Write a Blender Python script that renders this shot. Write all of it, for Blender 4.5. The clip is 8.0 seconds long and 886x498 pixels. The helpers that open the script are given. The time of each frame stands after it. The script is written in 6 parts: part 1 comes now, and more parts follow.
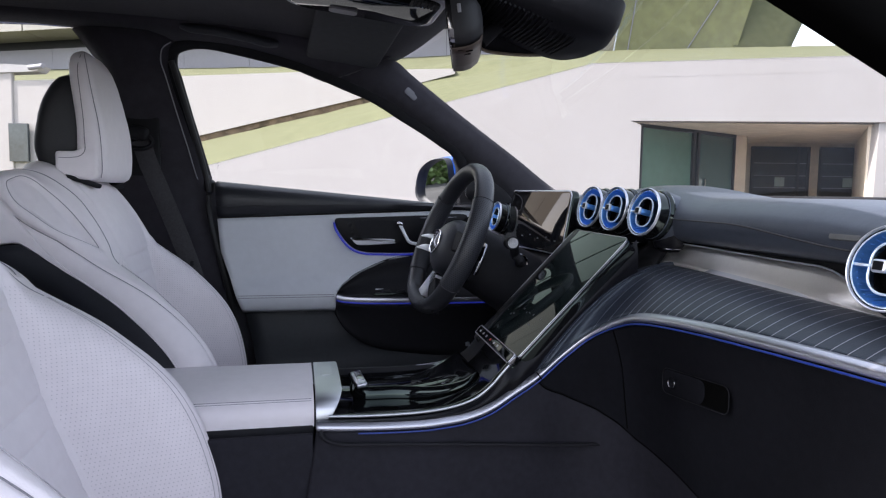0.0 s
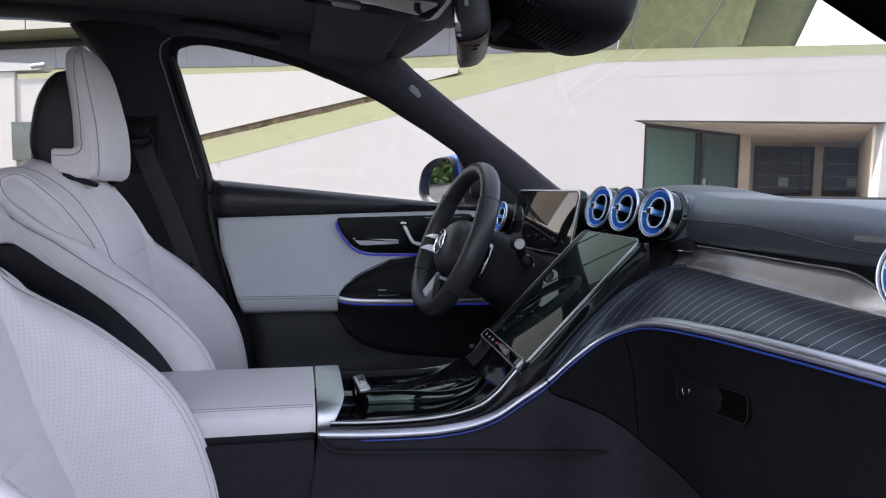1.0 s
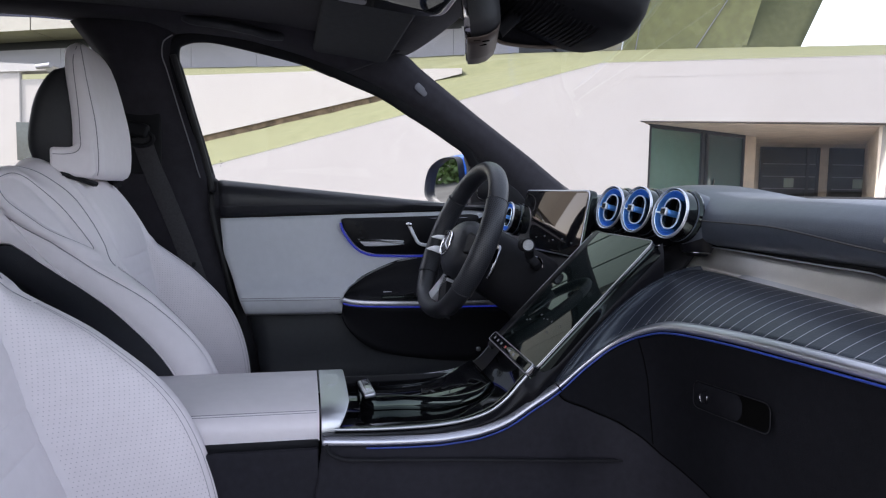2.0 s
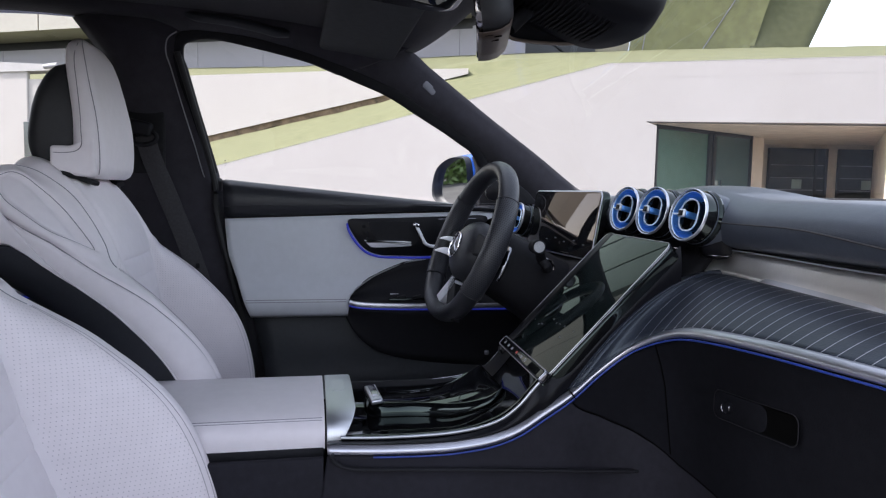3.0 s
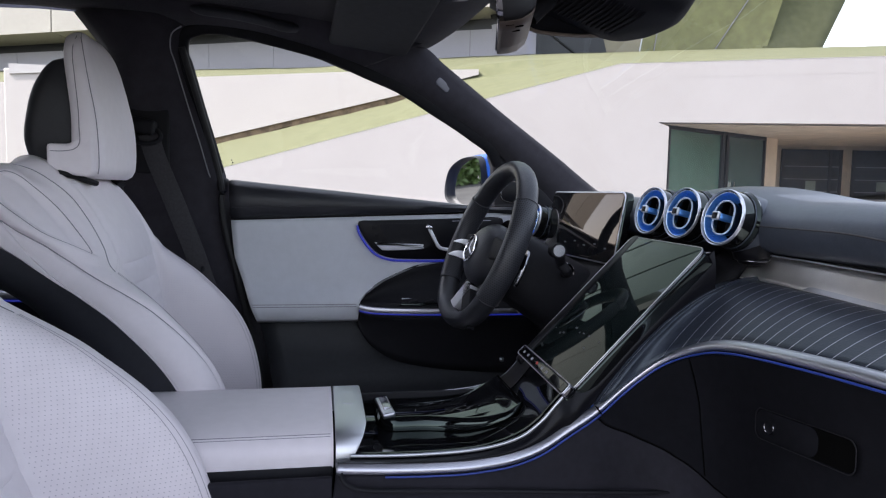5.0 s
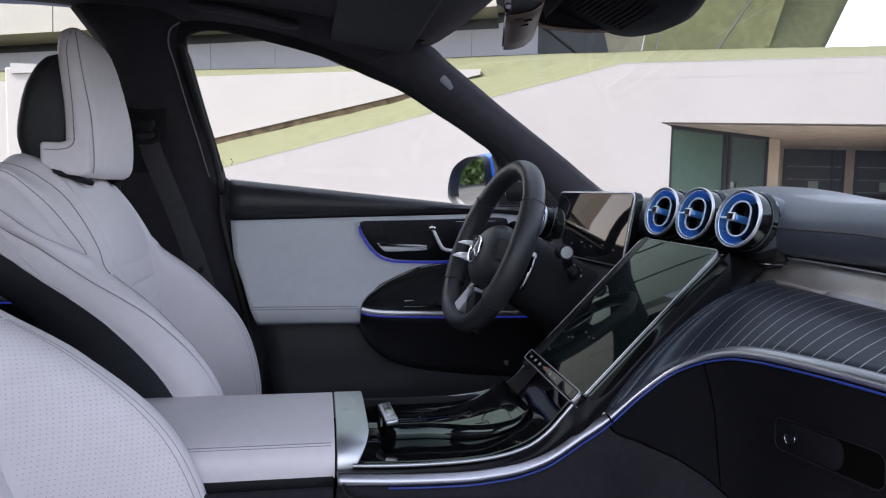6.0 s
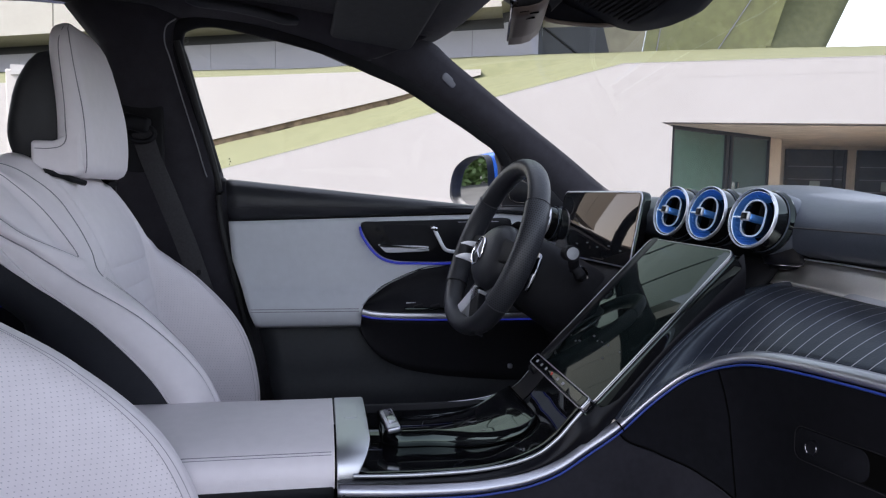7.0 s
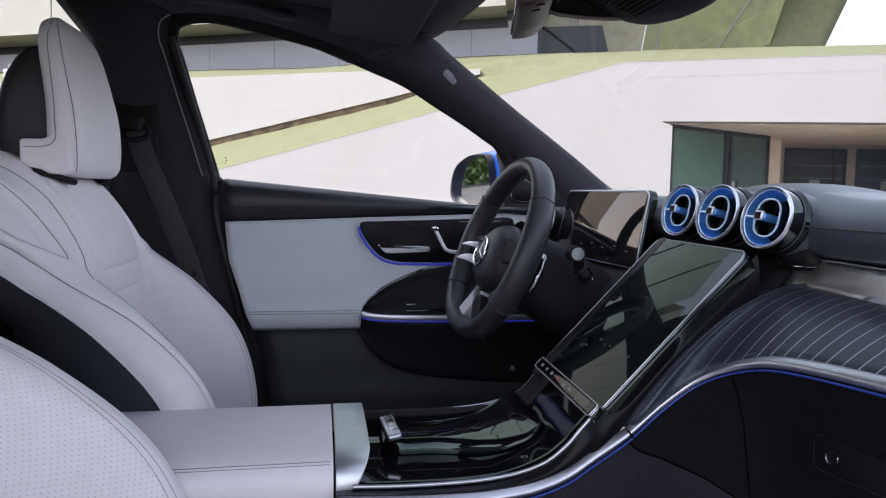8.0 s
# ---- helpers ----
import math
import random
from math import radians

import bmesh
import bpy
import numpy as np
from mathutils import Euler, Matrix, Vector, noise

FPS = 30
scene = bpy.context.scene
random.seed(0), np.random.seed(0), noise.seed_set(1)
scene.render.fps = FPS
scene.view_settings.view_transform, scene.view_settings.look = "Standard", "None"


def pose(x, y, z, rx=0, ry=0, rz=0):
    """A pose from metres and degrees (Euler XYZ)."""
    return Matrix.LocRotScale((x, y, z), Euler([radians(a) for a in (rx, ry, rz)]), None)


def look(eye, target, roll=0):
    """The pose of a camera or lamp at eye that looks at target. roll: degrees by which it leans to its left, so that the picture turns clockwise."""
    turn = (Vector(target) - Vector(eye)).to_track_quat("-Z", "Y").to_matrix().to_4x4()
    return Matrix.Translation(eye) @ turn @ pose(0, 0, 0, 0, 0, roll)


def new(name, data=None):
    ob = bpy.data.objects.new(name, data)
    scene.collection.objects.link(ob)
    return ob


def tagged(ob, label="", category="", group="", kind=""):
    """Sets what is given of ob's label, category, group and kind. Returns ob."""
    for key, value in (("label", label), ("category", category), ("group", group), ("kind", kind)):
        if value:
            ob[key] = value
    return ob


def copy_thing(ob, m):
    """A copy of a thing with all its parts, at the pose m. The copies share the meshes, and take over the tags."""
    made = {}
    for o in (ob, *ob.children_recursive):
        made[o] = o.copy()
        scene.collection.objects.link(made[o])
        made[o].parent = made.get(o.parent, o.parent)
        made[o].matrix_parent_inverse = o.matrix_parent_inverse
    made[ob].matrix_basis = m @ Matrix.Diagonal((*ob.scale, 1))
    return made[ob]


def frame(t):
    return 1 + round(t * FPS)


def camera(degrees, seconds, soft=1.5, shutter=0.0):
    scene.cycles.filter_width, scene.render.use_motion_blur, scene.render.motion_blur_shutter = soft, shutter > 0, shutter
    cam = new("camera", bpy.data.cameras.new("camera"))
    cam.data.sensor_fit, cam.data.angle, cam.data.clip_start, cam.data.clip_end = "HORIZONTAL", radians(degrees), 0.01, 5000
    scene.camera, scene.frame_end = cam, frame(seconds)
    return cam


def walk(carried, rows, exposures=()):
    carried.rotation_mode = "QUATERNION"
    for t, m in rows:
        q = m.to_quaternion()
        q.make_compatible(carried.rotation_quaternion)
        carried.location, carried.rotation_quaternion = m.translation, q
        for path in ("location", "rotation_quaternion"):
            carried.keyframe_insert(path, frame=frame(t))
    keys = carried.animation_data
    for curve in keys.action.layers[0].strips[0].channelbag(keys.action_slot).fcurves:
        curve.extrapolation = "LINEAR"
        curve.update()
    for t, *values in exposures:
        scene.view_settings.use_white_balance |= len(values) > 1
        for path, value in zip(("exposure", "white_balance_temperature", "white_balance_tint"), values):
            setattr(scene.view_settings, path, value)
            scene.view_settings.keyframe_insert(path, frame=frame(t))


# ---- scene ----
cam = camera(66.6, 8.0, soft=1.2)
PATH = [
    (0, (0.047, -1.199, 1.179), (0.469, 0.749, 1.011), 0.8),
    (0.5, (0.046, -1.182, 1.179), (0.468, 0.766, 1.01), 0.9),
    (1, (0.049, -1.164, 1.179), (0.464, 0.785, 1.009), 0.9),
    (1.5, (0.049, -1.148, 1.178), (0.459, 0.802, 1.009), 0.9),
    (3, (0.049, -1.095, 1.177), (0.438, 0.86, 1.01), 1.1),
    (3.5, (0.049, -1.079, 1.177), (0.43, 0.877, 1.01), 1.1),
    (4, (0.048, -1.062, 1.177), (0.425, 0.895, 1.01), 1.1),
    (4.5, (0.051, -1.045, 1.176), (0.418, 0.914, 1.012), 1.1),
    (6, (0.052, -0.993, 1.176), (0.409, 0.968, 1.012), 1.2),
    (6.5, (0.053, -0.977, 1.175), (0.409, 0.985, 1.013), 1.1),
    (7, (0.054, -0.959, 1.174), (0.409, 1.002, 1.012), 1.1),
    (7.5, (0.056, -0.942, 1.173), (0.411, 1.019, 1.011), 1.1),
    (8, (0.056, -0.925, 1.173), (0.413, 1.036, 1.01), 1.0),
]
walk(cam, [(t, look(eye, target, roll)) for t, eye, target, roll in PATH], [(0, 2.06, 6500, 15), (8, 2.06, 6500, 15)])

# ---- light ----
SUN_AZ, SUN_EL = 265.0, 48.0        # degrees clockwise from +Y, and above the horizon
world = bpy.data.worlds.new("sky")
scene.world = world
world.use_nodes = True
wn = world.node_tree
sky = wn.nodes.new("ShaderNodeTexSky")
sky.sky_type, sky.sun_disc = "NISHITA", False
sky.sun_elevation, sky.sun_rotation = radians(SUN_EL), radians(SUN_AZ)
sky.air_density, sky.dust_density = 1.0, 2.0
wn.nodes["Background"].inputs["Strength"].default_value = 0.15
haze = wn.nodes.new("ShaderNodeHueSaturation")      # thin white haze
haze.inputs["Saturation"].default_value = 0.5
wn.links.new(sky.outputs[0], haze.inputs["Color"])
wn.links.new(haze.outputs[0], wn.nodes["Background"].inputs["Color"])
sun = new("sun", bpy.data.lights.new("sun", "SUN"))
sun.data.energy, sun.data.angle, sun.data.color = 2.5, radians(0.6), (1.0, 0.965, 0.93)
sd = Vector((math.sin(radians(SUN_AZ)) * math.cos(radians(SUN_EL)), math.cos(radians(SUN_AZ)) * math.cos(radians(SUN_EL)), math.sin(radians(SUN_EL))))
sun.matrix_world = look(sd * 50, (0, 0, 0))

# ---- materials ----


def mat(name, color, rough=0.5, metal=0.0, var=0.15, scale=20.0, bump=0.0, bscale=300.0, coat=0.0, ior=1.5, sheen=0.0, rvar=0.0, tint=None, spec=0.5, stint=None, emit=None, estr=0.0):
    """A surface with colour variation at two scales, fine relief and uneven gloss."""
    m = bpy.data.materials.new(name)
    m.use_nodes = True
    t = m.node_tree
    b = t.nodes["Principled BSDF"]
    L = t.links.new
    b.inputs["Base Color"].default_value = (*color, 1)
    b.inputs["Roughness"].default_value = rough
    b.inputs["Metallic"].default_value = metal
    b.inputs["IOR"].default_value = ior
    b.inputs["Coat Weight"].default_value = coat
    b.inputs["Coat Roughness"].default_value = 0.04
    b.inputs["Sheen Weight"].default_value = sheen
    b.inputs["Specular IOR Level"].default_value = spec
    if stint:
        b.inputs["Specular Tint"].default_value = (*stint, 1)
    if emit:
        b.inputs["Emission Color"].default_value = (*emit, 1)
        b.inputs["Emission Strength"].default_value = estr
    co = t.nodes.new("ShaderNodeTexCoord")
    if var > 0:
        n1 = t.nodes.new("ShaderNodeTexNoise")
        n1.inputs["Scale"].default_value, n1.inputs["Detail"].default_value = scale, 6
        n2 = t.nodes.new("ShaderNodeTexNoise")
        n2.inputs["Scale"].default_value, n2.inputs["Detail"].default_value = scale * 11, 3
        mx = t.nodes.new("ShaderNodeMath")
        mx.operation = "MULTIPLY_ADD"
        mx.inputs[1].default_value = 0.4
        L(co.outputs["Object"], n1.inputs["Vector"])
        L(co.outputs["Object"], n2.inputs["Vector"])
        L(n2.outputs[0], mx.inputs[0])
        sc = t.nodes.new("ShaderNodeMath")
        sc.operation = "MULTIPLY"
        sc.inputs[1].default_value = 0.6
        L(n1.outputs[0], sc.inputs[0])
        L(sc.outputs[0], mx.inputs[2])
        r = t.nodes.new("ShaderNodeValToRGB")
        r.color_ramp.elements[0].position, r.color_ramp.elements[1].position = 0.32, 0.68
        hi = tint or tuple(min(1.0, c * (1 + var)) for c in color)
        r.color_ramp.elements[0].color = (*(c * (1 - var) for c in color), 1)
        r.color_ramp.elements[1].color = (*hi, 1)
        L(mx.outputs[0], r.inputs[0])
        L(r.outputs[0], b.inputs["Base Color"])
        if rvar:
            mr = t.nodes.new("ShaderNodeMapRange")
            mr.inputs["From Min"].default_value, mr.inputs["From Max"].default_value = 0.3, 0.7
            mr.inputs["To Min"].default_value, mr.inputs["To Max"].default_value = max(0.01, rough - rvar), rough + rvar
            L(n1.outputs[0], mr.inputs["Value"])
            L(mr.outputs[0], b.inputs["Roughness"])
    if bump:
        v = t.nodes.new("ShaderNodeTexVoronoi")
        v.feature = "DISTANCE_TO_EDGE"
        v.inputs["Scale"].default_value = bscale
        n3 = t.nodes.new("ShaderNodeTexNoise")
        n3.inputs["Scale"].default_value = bscale * 0.35
        L(co.outputs["Object"], v.inputs["Vector"])
        L(co.outputs["Object"], n3.inputs["Vector"])
        ad = t.nodes.new("ShaderNodeMath")
        L(v.outputs["Distance"], ad.inputs[0])
        L(n3.outputs[0], ad.inputs[1])
        bp = t.nodes.new("ShaderNodeBump")
        bp.inputs["Strength"].default_value, bp.inputs["Distance"].default_value = bump, 0.0006
        L(ad.outputs[0], bp.inputs["Height"])
        L(bp.outputs[0], b.inputs["Normal"])
    return m


def perforate(m, pitch, radius, dark):
    """Rows of small punched holes, laid out in the mesh's own UV metres."""
    t = m.node_tree
    L = t.links.new
    b = t.nodes["Principled BSDF"]
    uv = t.nodes.new("ShaderNodeUVMap")
    sp = t.nodes.new("ShaderNodeSeparateXYZ")
    L(uv.outputs[0], sp.inputs[0])

    def op(kind, a, c=None):
        n = t.nodes.new("ShaderNodeMath")
        n.operation = kind
        for i, s in enumerate((a, c)):
            if s is None:
                continue
            if isinstance(s, (int, float)):
                n.inputs[i].default_value = s
            else:
                L(s, n.inputs[i])
        return n.outputs[0]

    row = op("DIVIDE", sp.outputs[1], pitch)
    shift = op("MULTIPLY", op("MODULO", op("FLOOR", row), 2.0), 0.5)
    col = op("ADD", op("DIVIDE", sp.outputs[0], pitch), shift)
    fx, fy = op("SUBTRACT", op("FRACT", col), 0.5), op("SUBTRACT", op("FRACT", row), 0.5)
    d = op("SQRT", op("ADD", op("MULTIPLY", fx, fx), op("MULTIPLY", fy, fy)))
    hole = op("LESS_THAN", d, radius)
    mix = t.nodes.new("ShaderNodeMix")
    mix.data_type = "RGBA"
    src = b.inputs["Base Color"].links[0].from_socket
    L(hole, mix.inputs["Factor"])
    L(src, mix.inputs["A"])
    mix.inputs["B"].default_value = (*dark, 1)
    L(mix.outputs["Result"], b.inputs["Base Color"])
    return m


def glass(name, tint=(1, 1, 1), rough=0.0, gain=0.8, base=0.04):
    """Thin clear pane: see-through, with Fresnel gloss."""
    m = bpy.data.materials.new(name)
    m.use_nodes = True
    t = m.node_tree
    t.nodes.remove(t.nodes["Principled BSDF"])
    out = t.nodes["Material Output"]
    tr, gl, fr, mx = (t.nodes.new("ShaderNode" + k) for k in ("BsdfTransparent", "BsdfGlossy", "LayerWeight", "MixShader"))
    tr.inputs[0].default_value = (*tint, 1)
    gl.inputs["Roughness"].default_value = rough
    pw = t.nodes.new("ShaderNodeMath")
    pw.operation = "POWER"
    pw.inputs[1].default_value = 5.0
    k = t.nodes.new("ShaderNodeMath")
    k.operation = "MULTIPLY_ADD"
    k.inputs[1].default_value, k.inputs[2].default_value = gain, base
    t.links.new(fr.outputs["Facing"], pw.inputs[0])
    t.links.new(pw.outputs[0], k.inputs[0])
    t.links.new(k.outputs[0], mx.inputs[0])
    t.links.new(tr.outputs[0], mx.inputs[1])
    t.links.new(gl.outputs[0], mx.inputs[2])
    t.links.new(mx.outputs[0], out.inputs[0])
    return m


def emitter(name, color, strength):
    return mat(name, tuple(c * 0.3 for c in color), 0.4, var=0, emit=color, estr=strength)


M_WHITE = mat("pale leather", (0.735, 0.688, 0.715), 0.5, var=0.05, scale=5, bump=0.35, bscale=420, rvar=0.08)
# the seats' leather again, the door's shade put into a darker, cooler colour
M_DOORSHADED = mat("shaded pale leather", (0.55, 0.565, 0.60), 0.5, var=0.05, scale=5, bump=0.35, bscale=420, rvar=0.08)
M_PERF = perforate(mat("perforated pale leather", (0.735, 0.685, 0.712), 0.52, var=0.05, scale=5, bump=0.3, bscale=420), 0.0062, 0.13, (0.48, 0.45, 0.48))
M_SEAM = mat("grey thread", (0.23, 0.222, 0.245), 0.8, var=0.3, scale=300)
M_PALETHREAD = mat("pale thread", (0.40, 0.375, 0.40), 0.8, var=0.2, scale=300)
M_DARKTHREAD = mat("dark thread", (0.03, 0.03, 0.035), 0.7, var=0.3, scale=300)
M_BLACK = mat("black leather", (0.018, 0.019, 0.024), 0.42, var=0.2, scale=6, bump=0.5, bscale=420, rvar=0.08)
M_DASH = mat("black dash leather", (0.046, 0.053, 0.070), 0.40, var=0.2, scale=5, bump=0.4, bscale=500, rvar=0.07, spec=0.5, stint=(0.80, 0.92, 1.0))
M_RIM = perforate(mat("perforated black leather", (0.034, 0.036, 0.044), 0.44, var=0.2, scale=6, bump=0.3, bscale=400), 0.0046, 0.30, (0.004, 0.004, 0.005))
M_PLASTIC = mat("soft black plastic", (0.012, 0.012, 0.0145), 0.62, spec=0.16, var=0.2, scale=8, bump=0.35, bscale=600, rvar=0.06)
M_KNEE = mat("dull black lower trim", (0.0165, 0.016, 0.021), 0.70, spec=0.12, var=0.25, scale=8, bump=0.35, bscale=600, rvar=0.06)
# extra dark: the shade low on the dashboard is put into this black
M_GLOVESHADE = mat("shade-darkened glovebox skin", (0.0075, 0.0077, 0.0098), 0.78, spec=0.04, var=0.25, scale=8, bump=0.35, bscale=600, rvar=0.06)
M_DOORLOW = mat("charcoal door plastic", (0.026, 0.028, 0.032), 0.55, spec=0.3, var=0.2, scale=8, bump=0.35, bscale=600, rvar=0.06)
# the green of the reflected surroundings is put into the specular tint
M_TOUCH = mat("green-black glass with tinted reflections", (0.006, 0.009, 0.009), 0.03, var=0.1, scale=3, rvar=0.01, spec=0.28, stint=(0.72, 1.0, 0.86))
M_SHELL = mat("matt black shell", (0.014, 0.014, 0.017), 0.6, var=0.2, scale=10, bump=0.3, bscale=500)
M_SEATSHELL = mat("charcoal moulded shell", (0.030, 0.032, 0.040), 0.55, var=0.15, scale=8, bump=0.4, bscale=500)
M_CLOTH = mat("black woven lining", (0.027, 0.025, 0.033), 0.95, var=0.25, scale=40, bump=0.6, bscale=900, sheen=0.15)
M_CARPET = mat("black carpet", (0.012, 0.012, 0.013), 1.0, var=0.4, scale=60, bump=0.8, bscale=500)
M_GLOSS = mat("piano black", (0.005, 0.005, 0.006), 0.03, var=0.1, scale=4, rvar=0.01, spec=0.5, stint=(0.8, 1.0, 0.92))
M_SATINBLACK = mat("satin black lacquer", (0.006, 0.006, 0.008), 0.32, var=0.15, scale=6, rvar=0.04, spec=0.14)
M_SPOKE = mat("silver spoke paint", (0.72, 0.73, 0.77), 0.30, 0.2, var=0.04, scale=40)
# specular tint gives the driver display's reflections their bronze colour
M_SCREEN = mat("display glass with bronze-tinted reflections", (0.007, 0.008, 0.010), 0.03, var=0.1, scale=3, rvar=0.01, spec=0.55, ior=1.6, stint=(1.0, 0.68, 0.45))
M_SILVER = mat("satin silver", (0.55, 0.555, 0.61), 0.38, 1.0, var=0.03, scale=30, rvar=0.02)
M_SATIN = mat("dull satin silver", (0.44, 0.43, 0.44), 0.34, 1.0, var=0.04, scale=30, rvar=0.03)
M_BRUSHED = mat("brushed aluminium", (0.50, 0.52, 0.56), 0.36, 1.0, var=0.04, scale=40, rvar=0.03)
M_CAP = mat("satin aluminium", (0.62, 0.63, 0.66), 0.42, 1.0, var=0.03, scale=60, rvar=0.02)
M_BAND = mat("warm brushed aluminium", (0.78, 0.755, 0.735), 0.40, 1.0, var=0.04, scale=40, rvar=0.03)
M_CHROME = mat("bright chrome", (0.75, 0.75, 0.77), 0.1, 1.0, var=0.04, scale=20, rvar=0.03)
M_DKCHROME = mat("dark chrome", (0.25, 0.25, 0.27), 0.12, 1.0, var=0.05, scale=20, rvar=0.03)
M_BLUEGLOW = emitter("blue light guide", (0.05, 0.08, 0.9), 0.045)
M_VENTBLUE = mat("blue vent lining", (0.17, 0.40, 0.86), 0.30, 0.85, var=0.25, scale=60, emit=(0.06, 0.30, 1.0), estr=0.016)
M_VENTRIM = mat("bright satin rim", (0.62, 0.64, 0.70), 0.36, 0.8, var=0.03, scale=40)
M_VENTRING = mat("blue silver ring", (0.70, 0.82, 0.96), 0.26, 0.4, var=0.05, scale=40, emit=(0.2, 0.45, 1.0), estr=0.008)
M_TRIM = mat("anthracite open-pore wood", (0.016, 0.020, 0.030), 0.42, stint=(0.80, 0.92, 1.0), var=0.35, scale=14, bump=0.4, bscale=260, rvar=0.08)
M_STRIPE = mat("aluminium inlay", (0.36, 0.37, 0.42), 0.4, 0.6, var=0.1, scale=40)
M_BODY = mat("blue metallic paint", (0.02, 0.09, 0.42), 0.25, 0.5, var=0.1, scale=30, coat=0.8)
M_GAP = mat("shadow gap", (0.003, 0.003, 0.003), 1.0, var=0.1, spec=0.0)
# beige paints the sunlit reflection along the sensor cover's lower edge
M_LITEDGE = mat("sunlit beige edge", (0.30, 0.24, 0.19), 0.5, var=0.1, scale=30)
M_RUBBER = mat("black rubber", (0.012, 0.012, 0.013), 0.7, var=0.2, scale=30)
M_MIRROR = mat("mirror silver", (0.85, 0.86, 0.86), 0.02, 1.0, var=0.02, scale=3)
M_WINDOW = glass("clear window", (0.95, 0.97, 0.96), gain=0.7, base=0.025)
M_SHIELD = glass("windscreen glass", (0.94, 0.96, 0.95), gain=0.7, base=0.035)
M_DIMGLOW = emitter("dim blue light guide", (0.035, 0.10, 0.62), 0.013)
M_TAG = mat("grey plastic tag", (0.13, 0.13, 0.15), 0.45, var=0.1, scale=50)
M_BARS = mat("pale print", (0.28, 0.28, 0.30), 0.5, var=0.1, scale=60)
M_ICON = mat("faint pictogram", (0.05, 0.055, 0.065), 0.4, var=0.05, scale=60, emit=(0.6, 0.65, 0.75), estr=0.003)
M_RED = mat("red marking", (0.45, 0.04, 0.03), 0.4, var=0.1, scale=60)
M_CONC = mat("pale board-marked concrete", (0.378, 0.350, 0.339), 0.85, var=0.04, scale=0.55, bump=0.4, bscale=9, tint=(0.394, 0.367, 0.358))
M_CONC2 = mat("weathered concrete", (0.36, 0.345, 0.345), 0.9, var=0.10, scale=0.8, bump=0.3, bscale=10)
M_SOIL = mat("rusty dark edge", (0.075, 0.052, 0.036), 0.95, var=0.7, scale=5.0, bump=0.5, bscale=12, tint=(0.24, 0.17, 0.11))
M_GRASS = mat("mown grass", (0.086, 0.092, 0.041), 0.95, var=0.16, scale=3.4, bump=1.0, bscale=30, tint=(0.110, 0.112, 0.055))
M_PANEL = mat("grey cladding", (0.235, 0.228, 0.255), 0.5, var=0.06, scale=0.7, rvar=0.1)
M_MIRRORBODY = mat("brown-grey satin plastic", (0.085, 0.062, 0.052), 0.4, var=0.15, scale=20)
M_BEIGE = mat("beige soffit", (0.33, 0.31, 0.275), 0.7, var=0.08, scale=0.6)
M_DARKM = mat("dark window metal", (0.02, 0.022, 0.025), 0.4, 0.3, var=0.1, scale=5)
M_FACADE = mat("olive facade glass", (0.165, 0.165, 0.068), 0.25, var=0.35, scale=0.22, rvar=0.06, spec=0.3)
M_BRONZE = mat("bronze facade glass", (0.215, 0.190, 0.120), 0.22, var=0.3, scale=0.2, rvar=0.06, spec=0.4)
M_PALEGLASS = mat("pale green glazing", (0.30, 0.37, 0.33), 0.3, var=0.1, scale=0.4, rvar=0.05)
M_BACKGLASS = mat("dark blue-grey glass", (0.034, 0.043, 0.050), 0.06, var=0.4, scale=0.9, rvar=0.02, spec=0.6)
M_DOORGLASS = mat("green tinted glass", (0.068, 0.135, 0.104), 0.05, var=0.12, scale=0.5, rvar=0.02, spec=0.9)
M_DOORGLASS2 = mat("dark teal glass", (0.042, 0.078, 0.074), 0.05, var=0.12, scale=0.5, rvar=0.02, spec=0.9)
# kept pale as a reflector for the entrance soffit
M_BOUNCE = mat("pale bounce floor", (0.58, 0.52, 0.46), 0.85, var=0.1, scale=2.0)
M_TIMBER = mat("pale timber", (0.68, 0.58, 0.47), 0.7, var=0.2, scale=3)
M_ASPHALT = mat("asphalt", (0.066, 0.065, 0.065), 0.95, var=0.3, scale=1.2, bump=0.6, bscale=60, spec=0.08)
M_LEAF = mat("hedge leaves", (0.06, 0.12, 0.025), 0.6, var=0.5, scale=6, tint=(0.13, 0.20, 0.05))

# ---- building blocks ----


def smooth_mesh(me, angle=40):
    me.polygons.foreach_set("use_smooth", [True] * len(me.polygons))
    me.set_sharp_from_angle(angle=radians(angle))


def part(name, bm, material, parent=None, label="", angle=40, solid=0.0, bevel=0.0, segs=3, offset=-1.0):
    """One mesh object out of a bmesh, under a thing or a part."""
    bmesh.ops.recalc_face_normals(bm, faces=bm.faces) if solid == 0 else None
    me = bpy.data.meshes.new(name)
    bm.to_mesh(me)
    bm.free()
    smooth_mesh(me, angle)
    me.materials.append(material)
    ob = new(name, me)
    if parent:
        ob.parent = parent
    if label:
        ob["label"] = label
    if solid:
        md = ob.modifiers.new("thick", "SOLIDIFY")
        md.thickness, md.offset = solid, offset
    if bevel:
        md = ob.modifiers.new("round", "BEVEL")
        md.width, md.segments, md.limit_method, md.angle_limit = bevel, segs, "ANGLE", radians(35)
        md.harden_normals = False
    return ob


def thing(name, label, category, group="", kind="", at=(0, 0, 0)):
    ob = new(name)
    ob.empty_display_size = 0.05
    ob.location = at
    return tagged(ob, label, category, group, kind)


